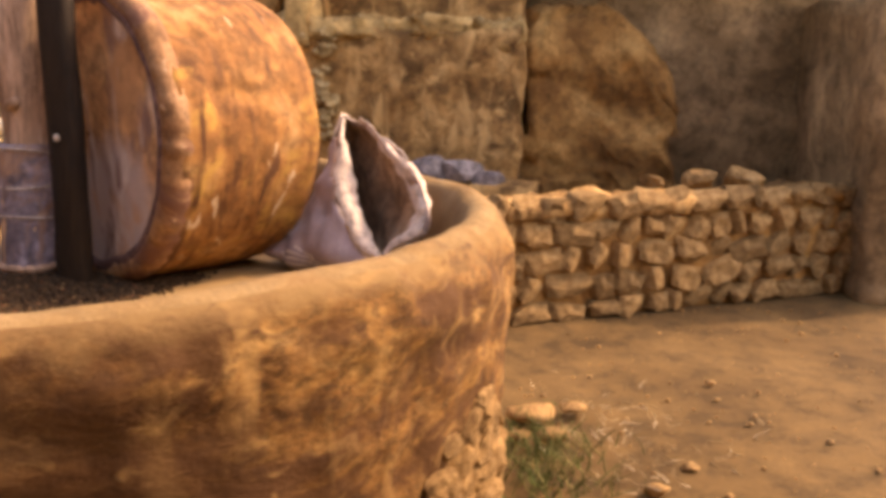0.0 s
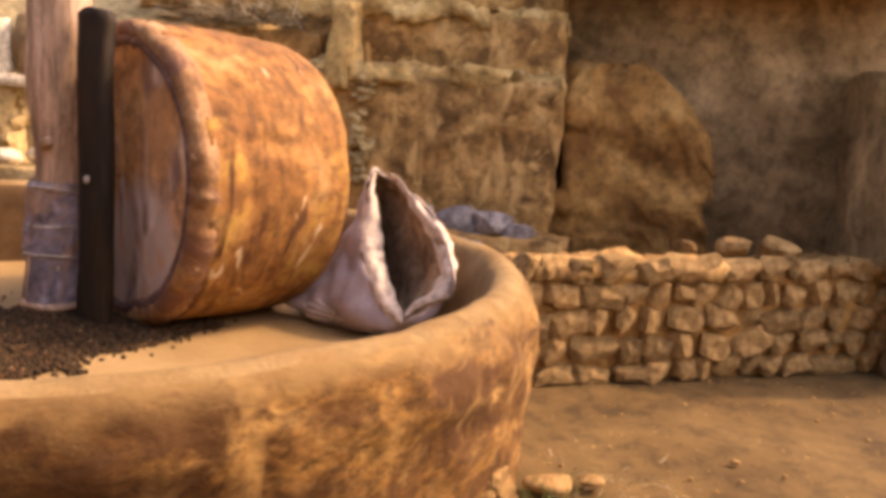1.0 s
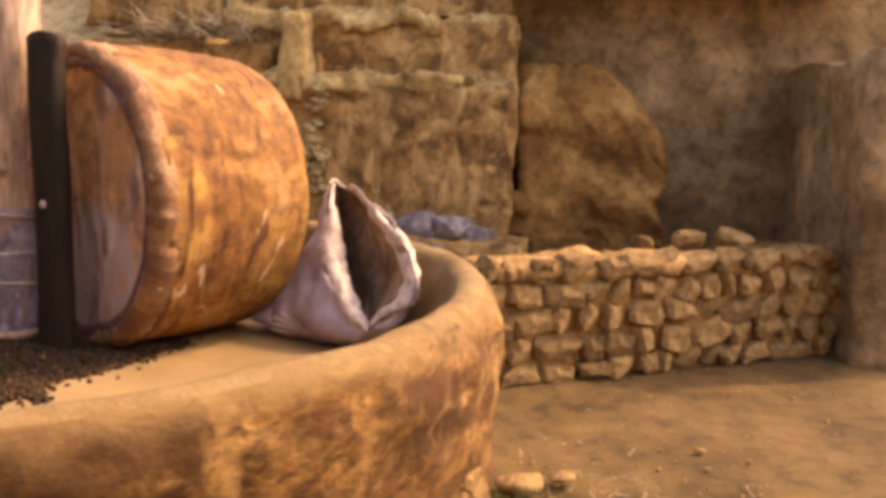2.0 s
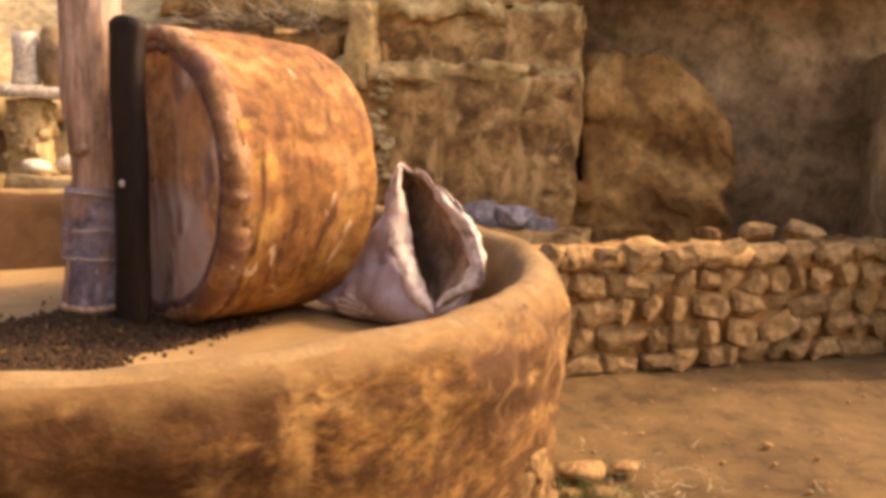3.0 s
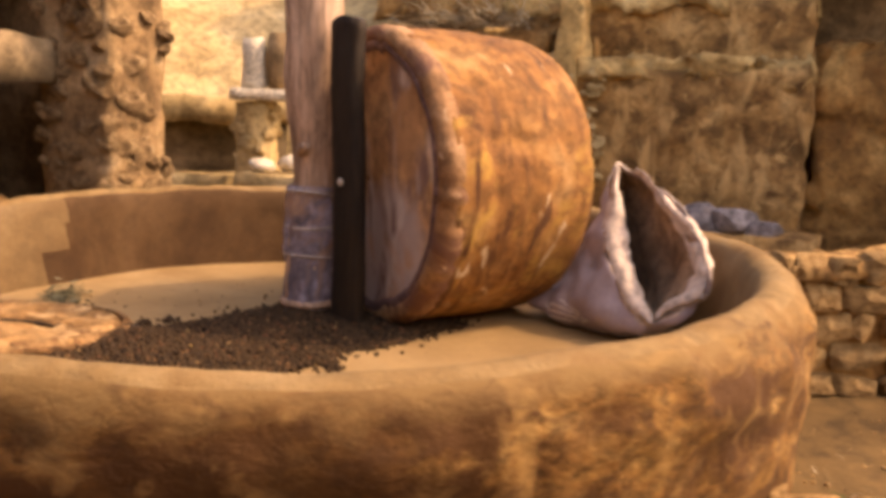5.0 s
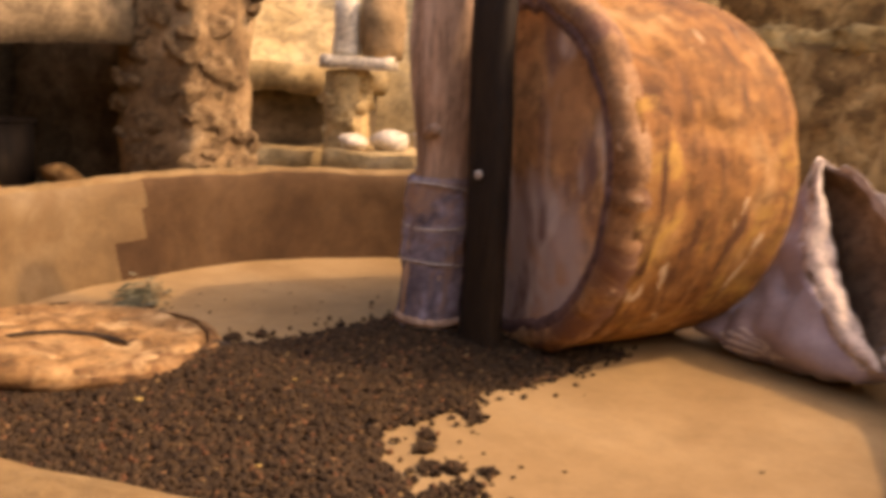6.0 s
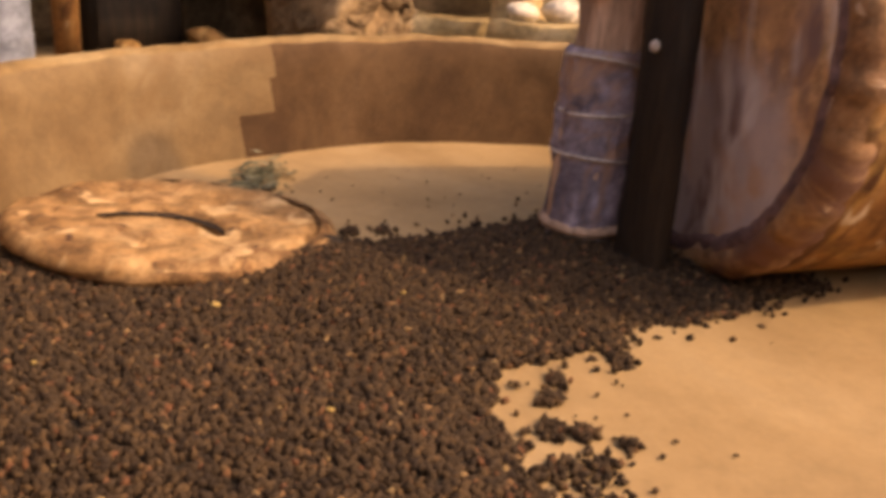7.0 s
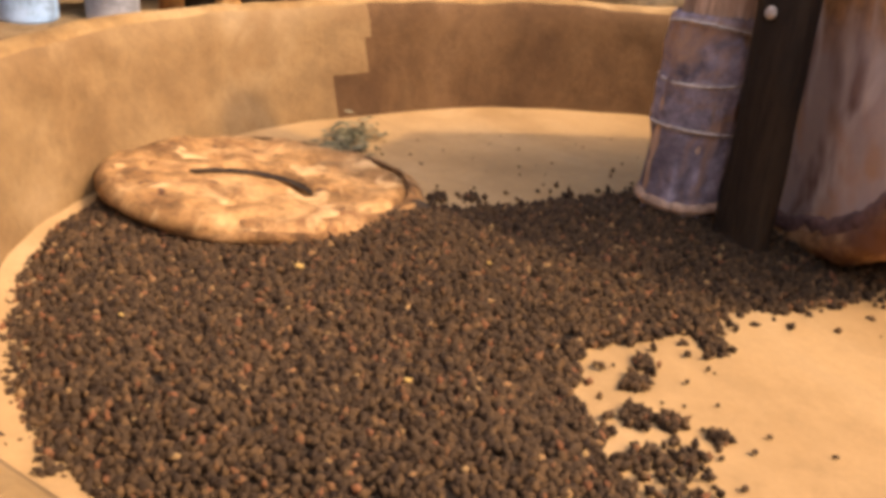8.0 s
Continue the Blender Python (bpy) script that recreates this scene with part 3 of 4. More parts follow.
# ---- round plate on the seeds ----
def round_plate():
    plate = empty("round_plate", (-0.86, -0.425, Z0 + 0.036), "round tan slab with a crescent groove lying on the seeds", "plate")
    plate.rotation_euler = (radians(-5.56), radians(0.57), 0)
    V, F, n = [], [], 160
    rings = [0.0] + list(np.linspace(0.005, 0.36, 74)) + [0.372, 0.378, 0.374, 0.36, 0.3, 0.0]
    for i, r in enumerate(rings):
        for k in range(n):
            a = 2 * math.pi * k / n
            rr = r * (1.0 + 0.035 * noise.noise(Vector((math.cos(a) * 1.5, math.sin(a) * 1.5, 3))))
            x, y = rr * math.cos(a), rr * math.sin(a)
            if i < 75:
                z = 0.020 + 0.012 * math.exp(-((r - 0.30) / 0.05) ** 2) + 0.010 * math.exp(-((r - 0.06) / 0.1) ** 2)
                cx, cy = x - 0.11, y + 0.165
                d, b = math.hypot(cx, cy), math.degrees(math.atan2(cy, cx))
                arc = max(0.0, 1 - abs((b - 124) / 58) ** 4)
                z -= 0.042 * arc * math.exp(-((d - 0.18) / 0.016) ** 2)
                z += 0.009 * arc * math.exp(-((d - 0.215) / 0.02) ** 2)
                b2 = math.degrees(math.atan2(y, x))
                z -= 0.02 * math.exp(-((r - 0.335) / 0.012) ** 2) * max(0.0, 1 - abs((b2 - 60) / 60) ** 4)
                z += 0.012 * noise.noise(Vector((x * 12, y * 12, 1))) + 0.003 * noise.noise(Vector((x * 40, y * 40, 1)))
                z -= 0.05 * max(0, noise.noise(Vector((x * 20 + 3, y * 20, 8))) - 0.38)
            else:
                z = (0.012, 0.0, -0.012, -0.022, -0.026, -0.026)[i - 75]
            V.append((x, y, z))
    for i in range(len(rings) - 1):
        for k in range(n):
            F.append((i * n + k, i * n + (k + 1) % n, (i + 1) * n + (k + 1) % n, (i + 1) * n + k))
    cake = part("slab", V, [tuple(reversed(q)) for q in F], M_CAKE, plate)
    V, F = lathe([(0.338, 0.024), (0.362, 0.021), (0.380, 0.004), (0.382, -0.010), (0.370, -0.022), (0.340, -0.027)], 120, 0.012, 6.0, 2.0)
    part("burnt_rim", V, [tuple(reversed(q)) for q in F], M_CRUST, plate, "burnt brown rim")
    # a dark strip laid in the groove, just below its edges
    V, F, m = [], [], 40
    for i in range(m):
        t = i / (m - 1)
        a = radians(68 + 112 * t)
        w = 0.015 * math.sin(math.pi * t) ** 0.6 + 0.001
        for r, h in ((0.18 - w, 0.002), (0.18 - w * 0.4, -0.003), (0.18 + w * 0.4, -0.003), (0.18 + w, 0.002)):
            V.append((0.11 + r * math.cos(a), -0.165 + r * math.sin(a), 0.0245 + h + 0.002 * noise.noise(Vector((i * 0.6, r * 60, 1)))))
    F = [(i * 4 + j, i * 4 + j + 1, i * 4 + j + 5, i * 4 + j + 4) for i in range(m - 1) for j in range(3)]
    part("crescent_groove", V, F, M_BOARD, cake, "dark crescent strip in the groove of the top")
    V, F = boulder(4.0, 0.07, 0.05, 0.035)
    lump = part("crust_lump", V, F, M_BOARD, cake, "dark burnt lump at the rim")
    lump.location = (0.30, 0.22, 0.012)


round_plate()

# ---- sack ----


def loop(points, n):
    """A closed smooth curve through the points."""
    out, m = [], len(points)
    for k in range(n):
        t = k * m / n
        i = int(t)
        f = t - i
        a, b, c, d = (Vector(points[(i + j - 1) % m]) for j in range(4))
        out.append(0.5 * ((2 * b) + (c - a) * f + (2 * a - 5 * b + 4 * c - d) * f * f + (3 * b - a - 3 * c + d) * f ** 3))
    return out


def sack():
    n = 72
    z = Z0
    mouth = [(0.797, 0.859, z + 0.571), (0.865, 0.885, z + 0.578), (1.015, 0.75, z + 0.49), (1.15, 0.63, z + 0.40), (1.215, 0.46, z + 0.31), (1.20, 0.42, z + 0.215),
             (1.10, 0.44, z + 0.15), (1.03, 0.45, z + 0.10), (0.925, 0.51, z + 0.15), (0.855, 0.60, z + 0.25), (0.797, 0.71, z + 0.366)]
    belly = [(0.80, 1.06, z + 0.52), (0.90, 1.04, z + 0.48), (0.99, 0.83, z + 0.31), (1.08, 0.68, z + 0.22), (1.12, 0.56, z + 0.12), (1.09, 0.50, z + 0.05),
             (1.03, 0.45, z + 0.03), (0.96, 0.45, z + 0.03), (0.81, 0.52, z + 0.06), (0.70, 0.63, z + 0.11), (0.69, 0.76, z + 0.24)]
    foot = [(0.66, 1.04, z + 0.06), (0.79, 1.03, z + 0.06), (0.89, 0.92, z + 0.06), (0.93, 0.82, z + 0.06), (0.93, 0.74, z + 0.03), (0.90, 0.67, z + 0.01),
            (0.87, 0.67, z + 0.005), (0.78, 0.66, z + 0.005), (0.66, 0.68, z + 0.015), (0.535, 0.70, z + 0.06), (0.58, 0.84, z + 0.08)]
    A, B, C = loop(mouth, n), loop(belly, n), loop(foot, n)
    rings = []
    for s in np.linspace(0, 1, 26):
        ring = []
        for a, b, c in zip(A, B, C):
            p = a * (1 - s) ** 2 + 2 * b * s * (1 - s) + c * s * s
            p = p + noise.noise_vector(p * 9 + Vector((2, 2, 2))) * 0.026 + noise.noise_vector(Vector((p.x * 20, p.y * 20, p.z * 7))) * 0.017
            p.z = max(p.z, z + 0.006)
            far = math.hypot(p.x, p.y)
            if far > 1.285:
                p.x, p.y = p.x * 1.285 / far, p.y * 1.285 / far
            ring.append(p)
        rings.append(ring)
    V = [p for r in rings for p in r]
    F = [(i * n + k, (i + 1) * n + k, (i + 1) * n + (k + 1) % n, i * n + (k + 1) % n) for i in range(25) for k in range(n)]
    V.append(sum(rings[-1], Vector()) / n)
    F += [(25 * n + k, len(V) - 1, 25 * n + (k + 1) % n) for k in range(n)]
    bag = empty("open_sack", (0.85, 0.85, Z0), "crumpled grey woven sack, mouth open, leaning in the basin", "sack")
    V = [Vector(v) - Vector((0.85, 0.85, Z0)) for v in V]
    ob = part("bag", V, F, M_SACK, bag)
    ob.modifiers.new("thickness", "SOLIDIFY").thickness = 0.004
    H, G, m = [], [], 8
    for k in range(n):
        p, q = V[k], V[(k + 1) % n]
        d = (q - V[k - 1]).normalized()
        side = d.cross(Vector((0, 0, 1))).normalized()
        up = side.cross(d)
        w = 0.007 + 0.005 * noise.noise(p * 14)
        for b in range(m):
            a = 2 * math.pi * b / m
            H.append(p + side * w * 0.6 * math.cos(a) + up * w * math.sin(a))
    for k in range(n):
        for b in range(m):
            G.append((k * m + b, ((k + 1) % n) * m + b, ((k + 1) % n) * m + (b + 1) % m, k * m + (b + 1) % m))
    part("mouth_hem", H, G, M_HEM, bag, "rolled hem of the mouth, its lit tone put in the colour")

    L = []
    for i, ring in enumerate(rings[1:], 1):
        mid = sum(ring, Vector()) / n
        L += [p + (mid - p) * min(0.06, 0.02 + i * 0.004) - Vector((0.85, 0.85, Z0)) for p in ring]
    part("lining", L, [(i * n + k, i * n + (k + 1) % n, (i + 1) * n + (k + 1) % n, (i + 1) * n + k) for i in range(24) for k in range(n)], M_LINING, bag, "brown inside of the sack")
    P, Q = [], []                                 # pale print near the bottom corner: plain bars
    for col in range(51, 58):
        for row in range(14, 22, 2):
            q = [rings[row][col], rings[row + 1][col], rings[row + 1][col + 1], rings[row][col + 1]]
            no = (q[1] - q[0]).cross(q[3] - q[0]).normalized()
            if no.dot(Vector((-0.3, -1, 0.3))) < 0:
                no = -no
            o = len(P)
            P += [v + no * 0.011 - Vector((0.85, 0.85, Z0)) for v in q]
            Q.append((o, o + 1, o + 2, o + 3))
    part("pale_print", P, Q, M_PRINT, ob, "worn pale printed bars")

    def lip(name, outer, inner, seed, reach):
        """A strip of the mouth folded over into the opening."""
        V, F, a, b = [], [], 44, 9
        base = Vector((0.85, 0.85, z))

        def along(points, t):
            t = t * (len(points) - 1)
            i = min(int(t), len(points) - 2)
            return Vector(points[i]).lerp(Vector(points[i + 1]), t - i)

        for i in range(a):
            t = i / (a - 1)
            p, q = along(outer, t), along(inner, t)
            q = p.lerp(q, reach * min(1.0, 0.25 + 4 * t))
            for j in range(b):
                u = j / (b - 1)
                c = p.lerp(q, u) + Vector((0.10, -0.25, 0.06)) * 0.11 * math.sin(math.pi * min(1.0, u * 1.15))
                c += noise.noise_vector(c * 22 + Vector((seed, 0, 0))) * 0.012 + noise.noise_vector(Vector((c.x * 9, c.y * 9, c.z * 26 + seed))) * 0.010
                V.append(c - base)
        for i in range(a - 1):
            for j in range(b - 1):
                F.append((i * b + j, i * b + j + 1, (i + 1) * b + j + 1, (i + 1) * b + j))
        ob = part(name, V, F, M_HEM, bag)
        ob.modifiers.new("thickness", "SOLIDIFY").thickness = 0.006

    lip("folded_lip", [(0.80, 0.86, z + 0.575), (0.795, 0.71, z + 0.366), (0.853, 0.60, z + 0.25), (0.925, 0.51, z + 0.15), (1.03, 0.445, z + 0.09)],
        [(0.83, 0.85, z + 0.555), (0.885, 0.72, z + 0.33), (0.925, 0.62, z + 0.245), (0.985, 0.55, z + 0.165), (1.035, 0.46, z + 0.11)], 3.0, 1.05)
    lip("folded_flap", [(0.865, 0.885, z + 0.575), (1.015, 0.75, z + 0.49), (1.15, 0.63, z + 0.40), (1.215, 0.46, z + 0.31), (1.20, 0.42, z + 0.215), (1.10, 0.44, z + 0.15), (1.03, 0.45, z + 0.10)],
        [(0.855, 0.87, z + 0.56), (0.965, 0.76, z + 0.47), (1.075, 0.66, z + 0.35), (1.13, 0.52, z + 0.26), (1.10, 0.48, z + 0.215), (1.06, 0.47, z + 0.17), (1.03, 0.46, z + 0.12)], 9.0, 0.8)


sack()

# ---- walls of the yard ----
def turned(ob, x, y, deg):
    ob.matrix_world = pose(x, y, 0, 0, 0, deg)
    return ob


structure("wall_north", slab(-0.55, 1.42, 4.1, 5.0, -0.1, 1.74, 0.07, 0.07, 1.7, 1.0, 0.5), M_ADOBE, "crumbling earthen wall with a worn ledge", "wall")
structure("wall_north_west", slab(-2.0, -0.52, 4.2, 5.0, -0.1, 2.02, 0.07, 0.08, 1.7, 21.0, 0.5), M_ADOBE, "lower stretch of the crumbling earthen wall", "wall")
structure("wall_north_upper", slab(-0.9, 1.40, 4.36, 5.2, 1.62, 2.26, 0.07, 0.07, 1.7, 5.0, 0.5), M_ADOBE, "upper tier of the crumbling earthen wall", "wall")
structure("wall_north_top", slab(-2.2, 1.36, 4.62, 5.6, 2.16, 3.6, 0.12, 0.09, 1.4, 7.0), M_ADOBE, "top tier of the crumbling earthen wall", "wall")
# ragged ledge strips whose brightness is sunlight in the colour
structure("wall_ledge", slab(-0.54, 1.41, 4.09, 4.5, 1.64, 1.80, 0.05, 0.09, 3.2, 51.0, 0.7), M_LITEARTH, "worn ledge along the earthen wall, sunlight put in its colour", "wall")
structure("wall_ledge_upper", slab(-0.88, 1.39, 4.36, 4.8, 2.16, 2.31, 0.05, 0.09, 3.2, 52.0, 0.7), M_LITEARTH, "crumbled upper ledge of the earthen wall, sunlight put in its colour", "wall")
structure("buttress", slab(-0.36, -0.18, 4.0, 4.4, 1.60, 2.24, 0.05, 0.05, 2.4, 15.0), M_LITEARTH, "pale washed-out earthen buttress", "wall")
structure("wall_recess", slab(1.3, 6.0, 5.3, 5.9, -0.1, 4.2, 0.14, 0.12, 1.2, 2.0), M_SHADE, "brown back wall of a roofed recess", "wall")
structure("wall_east", slab(3.75, 4.2, 3.3, 6.0, -0.1, 2.05, 0.14, 0.1, 1.2, 3.0), M_SHADE, "dark side wall of the yard", "wall")
# out of view; added as a sun blocker for the basin's front
structure("wall_east_south", slab(3.5, 3.9, -4.6, -0.50, -0.1, 2.46, 0.14, 0.1, 1.2, 43.0), M_ADOBE, "unseen tall earthen wall, added as a sun blocker", "wall")
# behind the camera; its height and place hold low sky light off the basin
structure("wall_south", slab(-6.0, 7.0, -5.1, -4.7, -0.1, 3.6, 0.3, 0.08, 1.2, 8.0), M_ADOBE, "unseen plain earthen wall, added to close the yard and block low sky", "wall")
structure("wall_west", slab(-3.9, -3.4, -6.0, 1.2, -0.1, 3.4, 0.14, 0.1, 1.2, 11.0), M_DIM, "back wall of a roofed gallery, shade put in its colour", "wall")
structure("roof_recess", slab(1.42, 4.2, 4.1, 5.9, 2.75, 3.0, 0.2, 0.05, 1.2, 12.0), M_SHADE, "earthen roof over the recess", "roof")
structure("roof_gallery", slab(-3.9, -2.2, -6.0, 1.6, 2.3, 2.55, 0.2, 0.05, 1.2, 13.0), M_SHADE, "earthen roof over the gallery", "roof")
V, F = slab(1.46, 2.60, 4.35, 5.2, -0.1, 1.98, 0.05, 0.14, 2.6, 17.0, 0.35)
for k, v in enumerate(V):                       # its shoulders sag towards the recess
    t = max(0.0, (v.x - 1.75) / 0.85)
    V[k] = Vector((v.x, v.y + 0.25 * max(0.0, v.z - 1.5), v.z - 0.55 * t * t * max(0.0, v.z) / 1.98))
structure("mound", (V, F), M_MOUND, "rough tan earthen mound beside the recess", "mound")
structure("gallery_bench", slab(-3.4, -2.35, -2.6, 1.0, -0.1, 0.80, 0.09, 0.05, 2.0, 19.0), M_DIM, "low earthen bench of the gallery, shade put in its colour", "bench")

# added to close the gallery; its darkness is shade in the colour
structure("gallery_end", slab(-3.9, -2.2, 1.25, 1.6, -0.1, 2.4, 0.1, 0.08, 1.6, 41.0), M_DIM, "added end wall of the gallery, shade put in its colour", "wall")

structure("gallery_lintel", slab(-2.38, -2.12, -4.72, 1.0, 1.47, 1.68, 0.08, 0.05, 1.8, 45.0), M_DIM, "rounded earthen lintel along the gallery front", "lintel")

# the sunlit yard beyond the centre post
structure("yard_bench", slab(-1.7, 0.75, 0.0, 1.1, -0.1, 0.88, 0.09, 0.05, 2.0, 23.0), M_PALE, "pale earthen bench in the sun", "bench")
turned(bpy.data.objects["yard_bench"], -2.5, 2.6, 37)
# the niche is a block coloured like the shade under the lintel
structure("yard_niche", slab(-1.6, 0.6, 0.42, 0.95, 0.82, 1.30, 0.1, 0.03, 2.0, 24.0), M_DIM, "niche over the bench, shade put in its colour", "wall")
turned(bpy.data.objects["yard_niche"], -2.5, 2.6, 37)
structure("yard_lintel", slab(-1.7, 0.62, 0.12, 1.5, 1.25, 1.42, 0.08, 0.05, 2.2, 25.0), M_PALE, "pale rounded earthen lintel over the niche", "wall")
turned(bpy.data.objects["yard_lintel"], -2.5, 2.6, 37)


def bank():
    n, m, V, F = 60, 36, [], []
    for j in range(m):
        for i in range(n):
            x, y = -4.0 + 7.0 * i / (n - 1), 0.8 + 6.0 * j / (m - 1)
            p = Vector((x, y, 1.34 + 0.85 * (y - 0.8)))
            p += noise.noise_vector(p * 1.1) * 0.22 + noise.noise_vector(p * 4) * 0.06
            V.append(p)
    for j in range(m - 1):
        for i in range(n - 1):
            F.append((j * n + i, j * n + i + 1, (j + 1) * n + i + 1, (j + 1) * n + i))
    o = len(V)                                   # its skirt and underside
    V += [Vector((v.x, v.y, -0.1)) for v in V[:n]]
    F += [(i + 1, i, o + i, o + i + 1) for i in range(n - 1)]
    ob = part("bank", V, F, M_PALE)
    tagged(ob, "pale sunlit earthen bank behind the yard", "bank", kind="structure")
    turned(ob, -2.5, 2.6, 37)


bank()


def stone_stack(name, at, size, count, mat, label, category, seed, big=0.16):
    """A pier of rough stones laid round a mud core."""
    e = empty(name, (at[0], at[1], 0), label, category)
    w, d, h = size
    part("mud_core", *slab(-w * 0.43, w * 0.43, -d * 0.43, d * 0.43, -0.05, h, 0.07, 0.04, 3.0, seed), mat, e)
    rng = random.Random(seed)
    kinds = [mesh_of("stone", *boulder(seed + k, 0.55, 1.1, 0.8, 2, 0.45, 0.4), mat, False) for k in range(6)]
    for k in range(count):
        a = rng.random() * 2 * math.pi
        q = max(abs(math.cos(a)) / (w / 2), abs(math.sin(a)) / (d / 2))
        st = new("stone", kinds[k % 6])
        st.parent = e
        s = big * rng.uniform(0.6, 1.25)
        st.matrix_local = pose(math.cos(a) / q * 0.84, math.sin(a) / q * 0.84, 0.08 + (h - 0.1) * rng.random(), rng.uniform(-25, 25), rng.uniform(-15, 15), (0 if abs(math.cos(a)) / w > abs(math.sin(a)) / d else 90) + rng.uniform(-14, 14)) @ Matrix.Diagonal((s, s, s * 0.85, 1))
    return e


stone_stack("stone_pillar", (-2.02, 1.18), (0.52, 0.48, 2.9), 290, M_PILLAR, "rough dark pillar of stones and mud", "pillar", 31, 0.20)
stone_stack("yard_pier", (-2.09, 2.66), (0.24, 0.24, 1.42), 90, M_PALE, "small pale pier of rubble and mud", "pier", 37, 0.14)
V, F = slab(-0.2, 0.24, -0.17, 0.17, 1.42, 1.49, 0.05, 0.02, 5.0, 3.0)
slab_top = part("pier_slab", V, F, M_WHITE)
slab_top.matrix_world = pose(-2.03, 2.66, 0, 0, 0, 20)
tagged(slab_top, "flat pale stone slab lying on the pier", "slab")
V, F = lathe([(0.082, 1.49), (0.085, 1.53), (0.08, 1.65), (0.083, 1.77), (0.075, 1.83)], 24, 0.015, 6.0, 2.0)
drum = part("stone_drum", *caps(V, F, 24), M_WHITE)
drum.location = (-2.10, 2.64, 0)
tagged(drum, "whitish upright stone drum standing on a slab", "stone drum")
V, F = lathe([(0.12, 1.48), (0.14, 1.56), (0.15, 1.70), (0.13, 1.86)], 24, 0.02, 4.0, 5.0)
jar = part("dark_jar", *caps(V, F, 24), M_SHADE)
jar.location = (-1.90, 2.74, 0)
tagged(jar, "dark rounded clay jar standing on the slab", "jar")
for x, y, s, k in ((-1.72, 2.55, 0.30, 3), (-1.86, 2.38, 0.22, 4), (-1.55, 2.75, 0.26, 6)):
    b = part("rubble_stone", *boulder(k, s, s * 0.8, s * 0.7), M_WHITE)
    b.location = (x, y, 0.93 + s * 0.25)
    tagged(b, "pale rubble stone lying on the bench", "stone", "rubble on the bench")
structure("bench_end", slab(-1.98, -1.3, 2.25, 3.0, -0.1, 0.95, 0.08, 0.05, 2.0, 29.0), M_PALE, "pale end of the earthen bench", "bench")

# gallery things
def drum_of(name, at, r, h, mat, label):
    e = empty(name, at, label, "container", "containers on the bench")
    V, F = lathe([(r * 0.96, 0), (r, 0.02), (r, h * 0.3), (r * 1.03, h * 0.33), (r, h * 0.36), (r, h * 0.64), (r * 1.03, h * 0.67), (r, h * 0.7), (r, h * 0.95), (r * 0.9, h)], 40)
    body = part("body", *caps(V, F, 40), mat, e)
    V, F = lathe([(r * 0.35, h), (r * 0.36, h + 0.03), (r * 0.3, h + 0.035)], 24)
    part("cap", *caps(V, F, 24), M_SHADE, body)


drum_of("plastic_drum", (-2.63, -0.33, 0.80), 0.11, 0.40, M_BLUE, "pale blue plastic drum standing on the dark bench")
drum_of("plastic_drum", (-2.52, -0.05, 0.80), 0.10, 0.36, M_DULL, "dull grey plastic drum standing on the dark bench")
V, F = lathe([(0.05, 0), (0.052, 0.5), (0.047, 1.2), (0.05, 1.6)], 16, 0.012, 3.0, 1.0)
prop = part("roof_prop", *caps(V, F, 16), M_ROLL)
prop.location = (-2.42, 0.14, 0.78)
tagged(prop, "reddish-brown wooden prop under the gallery roof", "prop")
crate = empty("wooden_box", (-2.75, 0.55, 0.80), "dark wooden box standing on the gallery bench", "box")
for name, g in (("front", (0.17, 0.19, -0.2, 0.2, 0, 0.3)), ("back", (-0.19, -0.17, -0.2, 0.2, 0, 0.3)), ("side", (-0.17, 0.17, -0.2, -0.18, 0, 0.3)), ("side", (-0.17, 0.17, 0.18, 0.2, 0, 0.3)), ("lid", (-0.2, 0.2, -0.21, 0.21, 0.302, 0.325))):
    part(name, *slab(*g, 0.1, 0.012), M_BOARD, crate)
for x, y, s, k in ((-2.42, 0.80, 0.28, 7), (-2.5, 0.45, 0.2, 8)):
    b = part("bench_stone", *boulder(k, s, s * 0.8, s * 0.6), M_ADOBE)
    b.location = (x, y, 0.80 + s * 0.2)
    tagged(b, "brown rough stone lying on the gallery bench", "stone", "stones on the bench")

# brushwood on the low stretch of wall
def strands(name, at, count, spread, length, mat, label, category, lean, seed, thick=0.006):
    rng = random.Random(seed)
    V, F = [], []
    for _ in range(count):
        c = Vector((rng.gauss(0, spread[0]), rng.gauss(0, spread[1]), abs(rng.gauss(0, spread[2]))))
        d = Vector((rng.uniform(-1, 1), rng.uniform(-1, 1), rng.uniform(*lean))).normalized()
        L = length * rng.uniform(0.4, 1.2)
        bend = Vector((rng.uniform(-1, 1), rng.uniform(-1, 1), rng.uniform(-0.6, 0.3))) * L * 0.3
        a = d.orthogonal().normalized()
        b = d.cross(a)
        o = len(V)
        w = thick * rng.uniform(0.5, 1.3)
        for i in range(4):
            t = i / 3
            p = c + d * L * t + bend * t * t
            r = w * (1 - 0.8 * t)
            V += [p + a * r, p - a * r * 0.5 + b * r * 0.8, p - a * r * 0.5 - b * r * 0.8]
        for i in range(3):
            for q in range(3):
                F.append((o + i * 3 + q, o + i * 3 + (q + 1) % 3, o + i * 3 + 3 + (q + 1) % 3, o + i * 3 + 3 + q))
    ob = part(name, V, F, mat)
    ob.location = at
    return tagged(ob, label, category, kind="stuff")


strands("brushwood", (-1.15, 4.15, 2.02), 260, (0.32, 0.10, 0.06), 0.30, M_TWIG, "heap of dry brushwood lying on the low wall", "brushwood", (-0.1, 0.5), 3, 0.008)
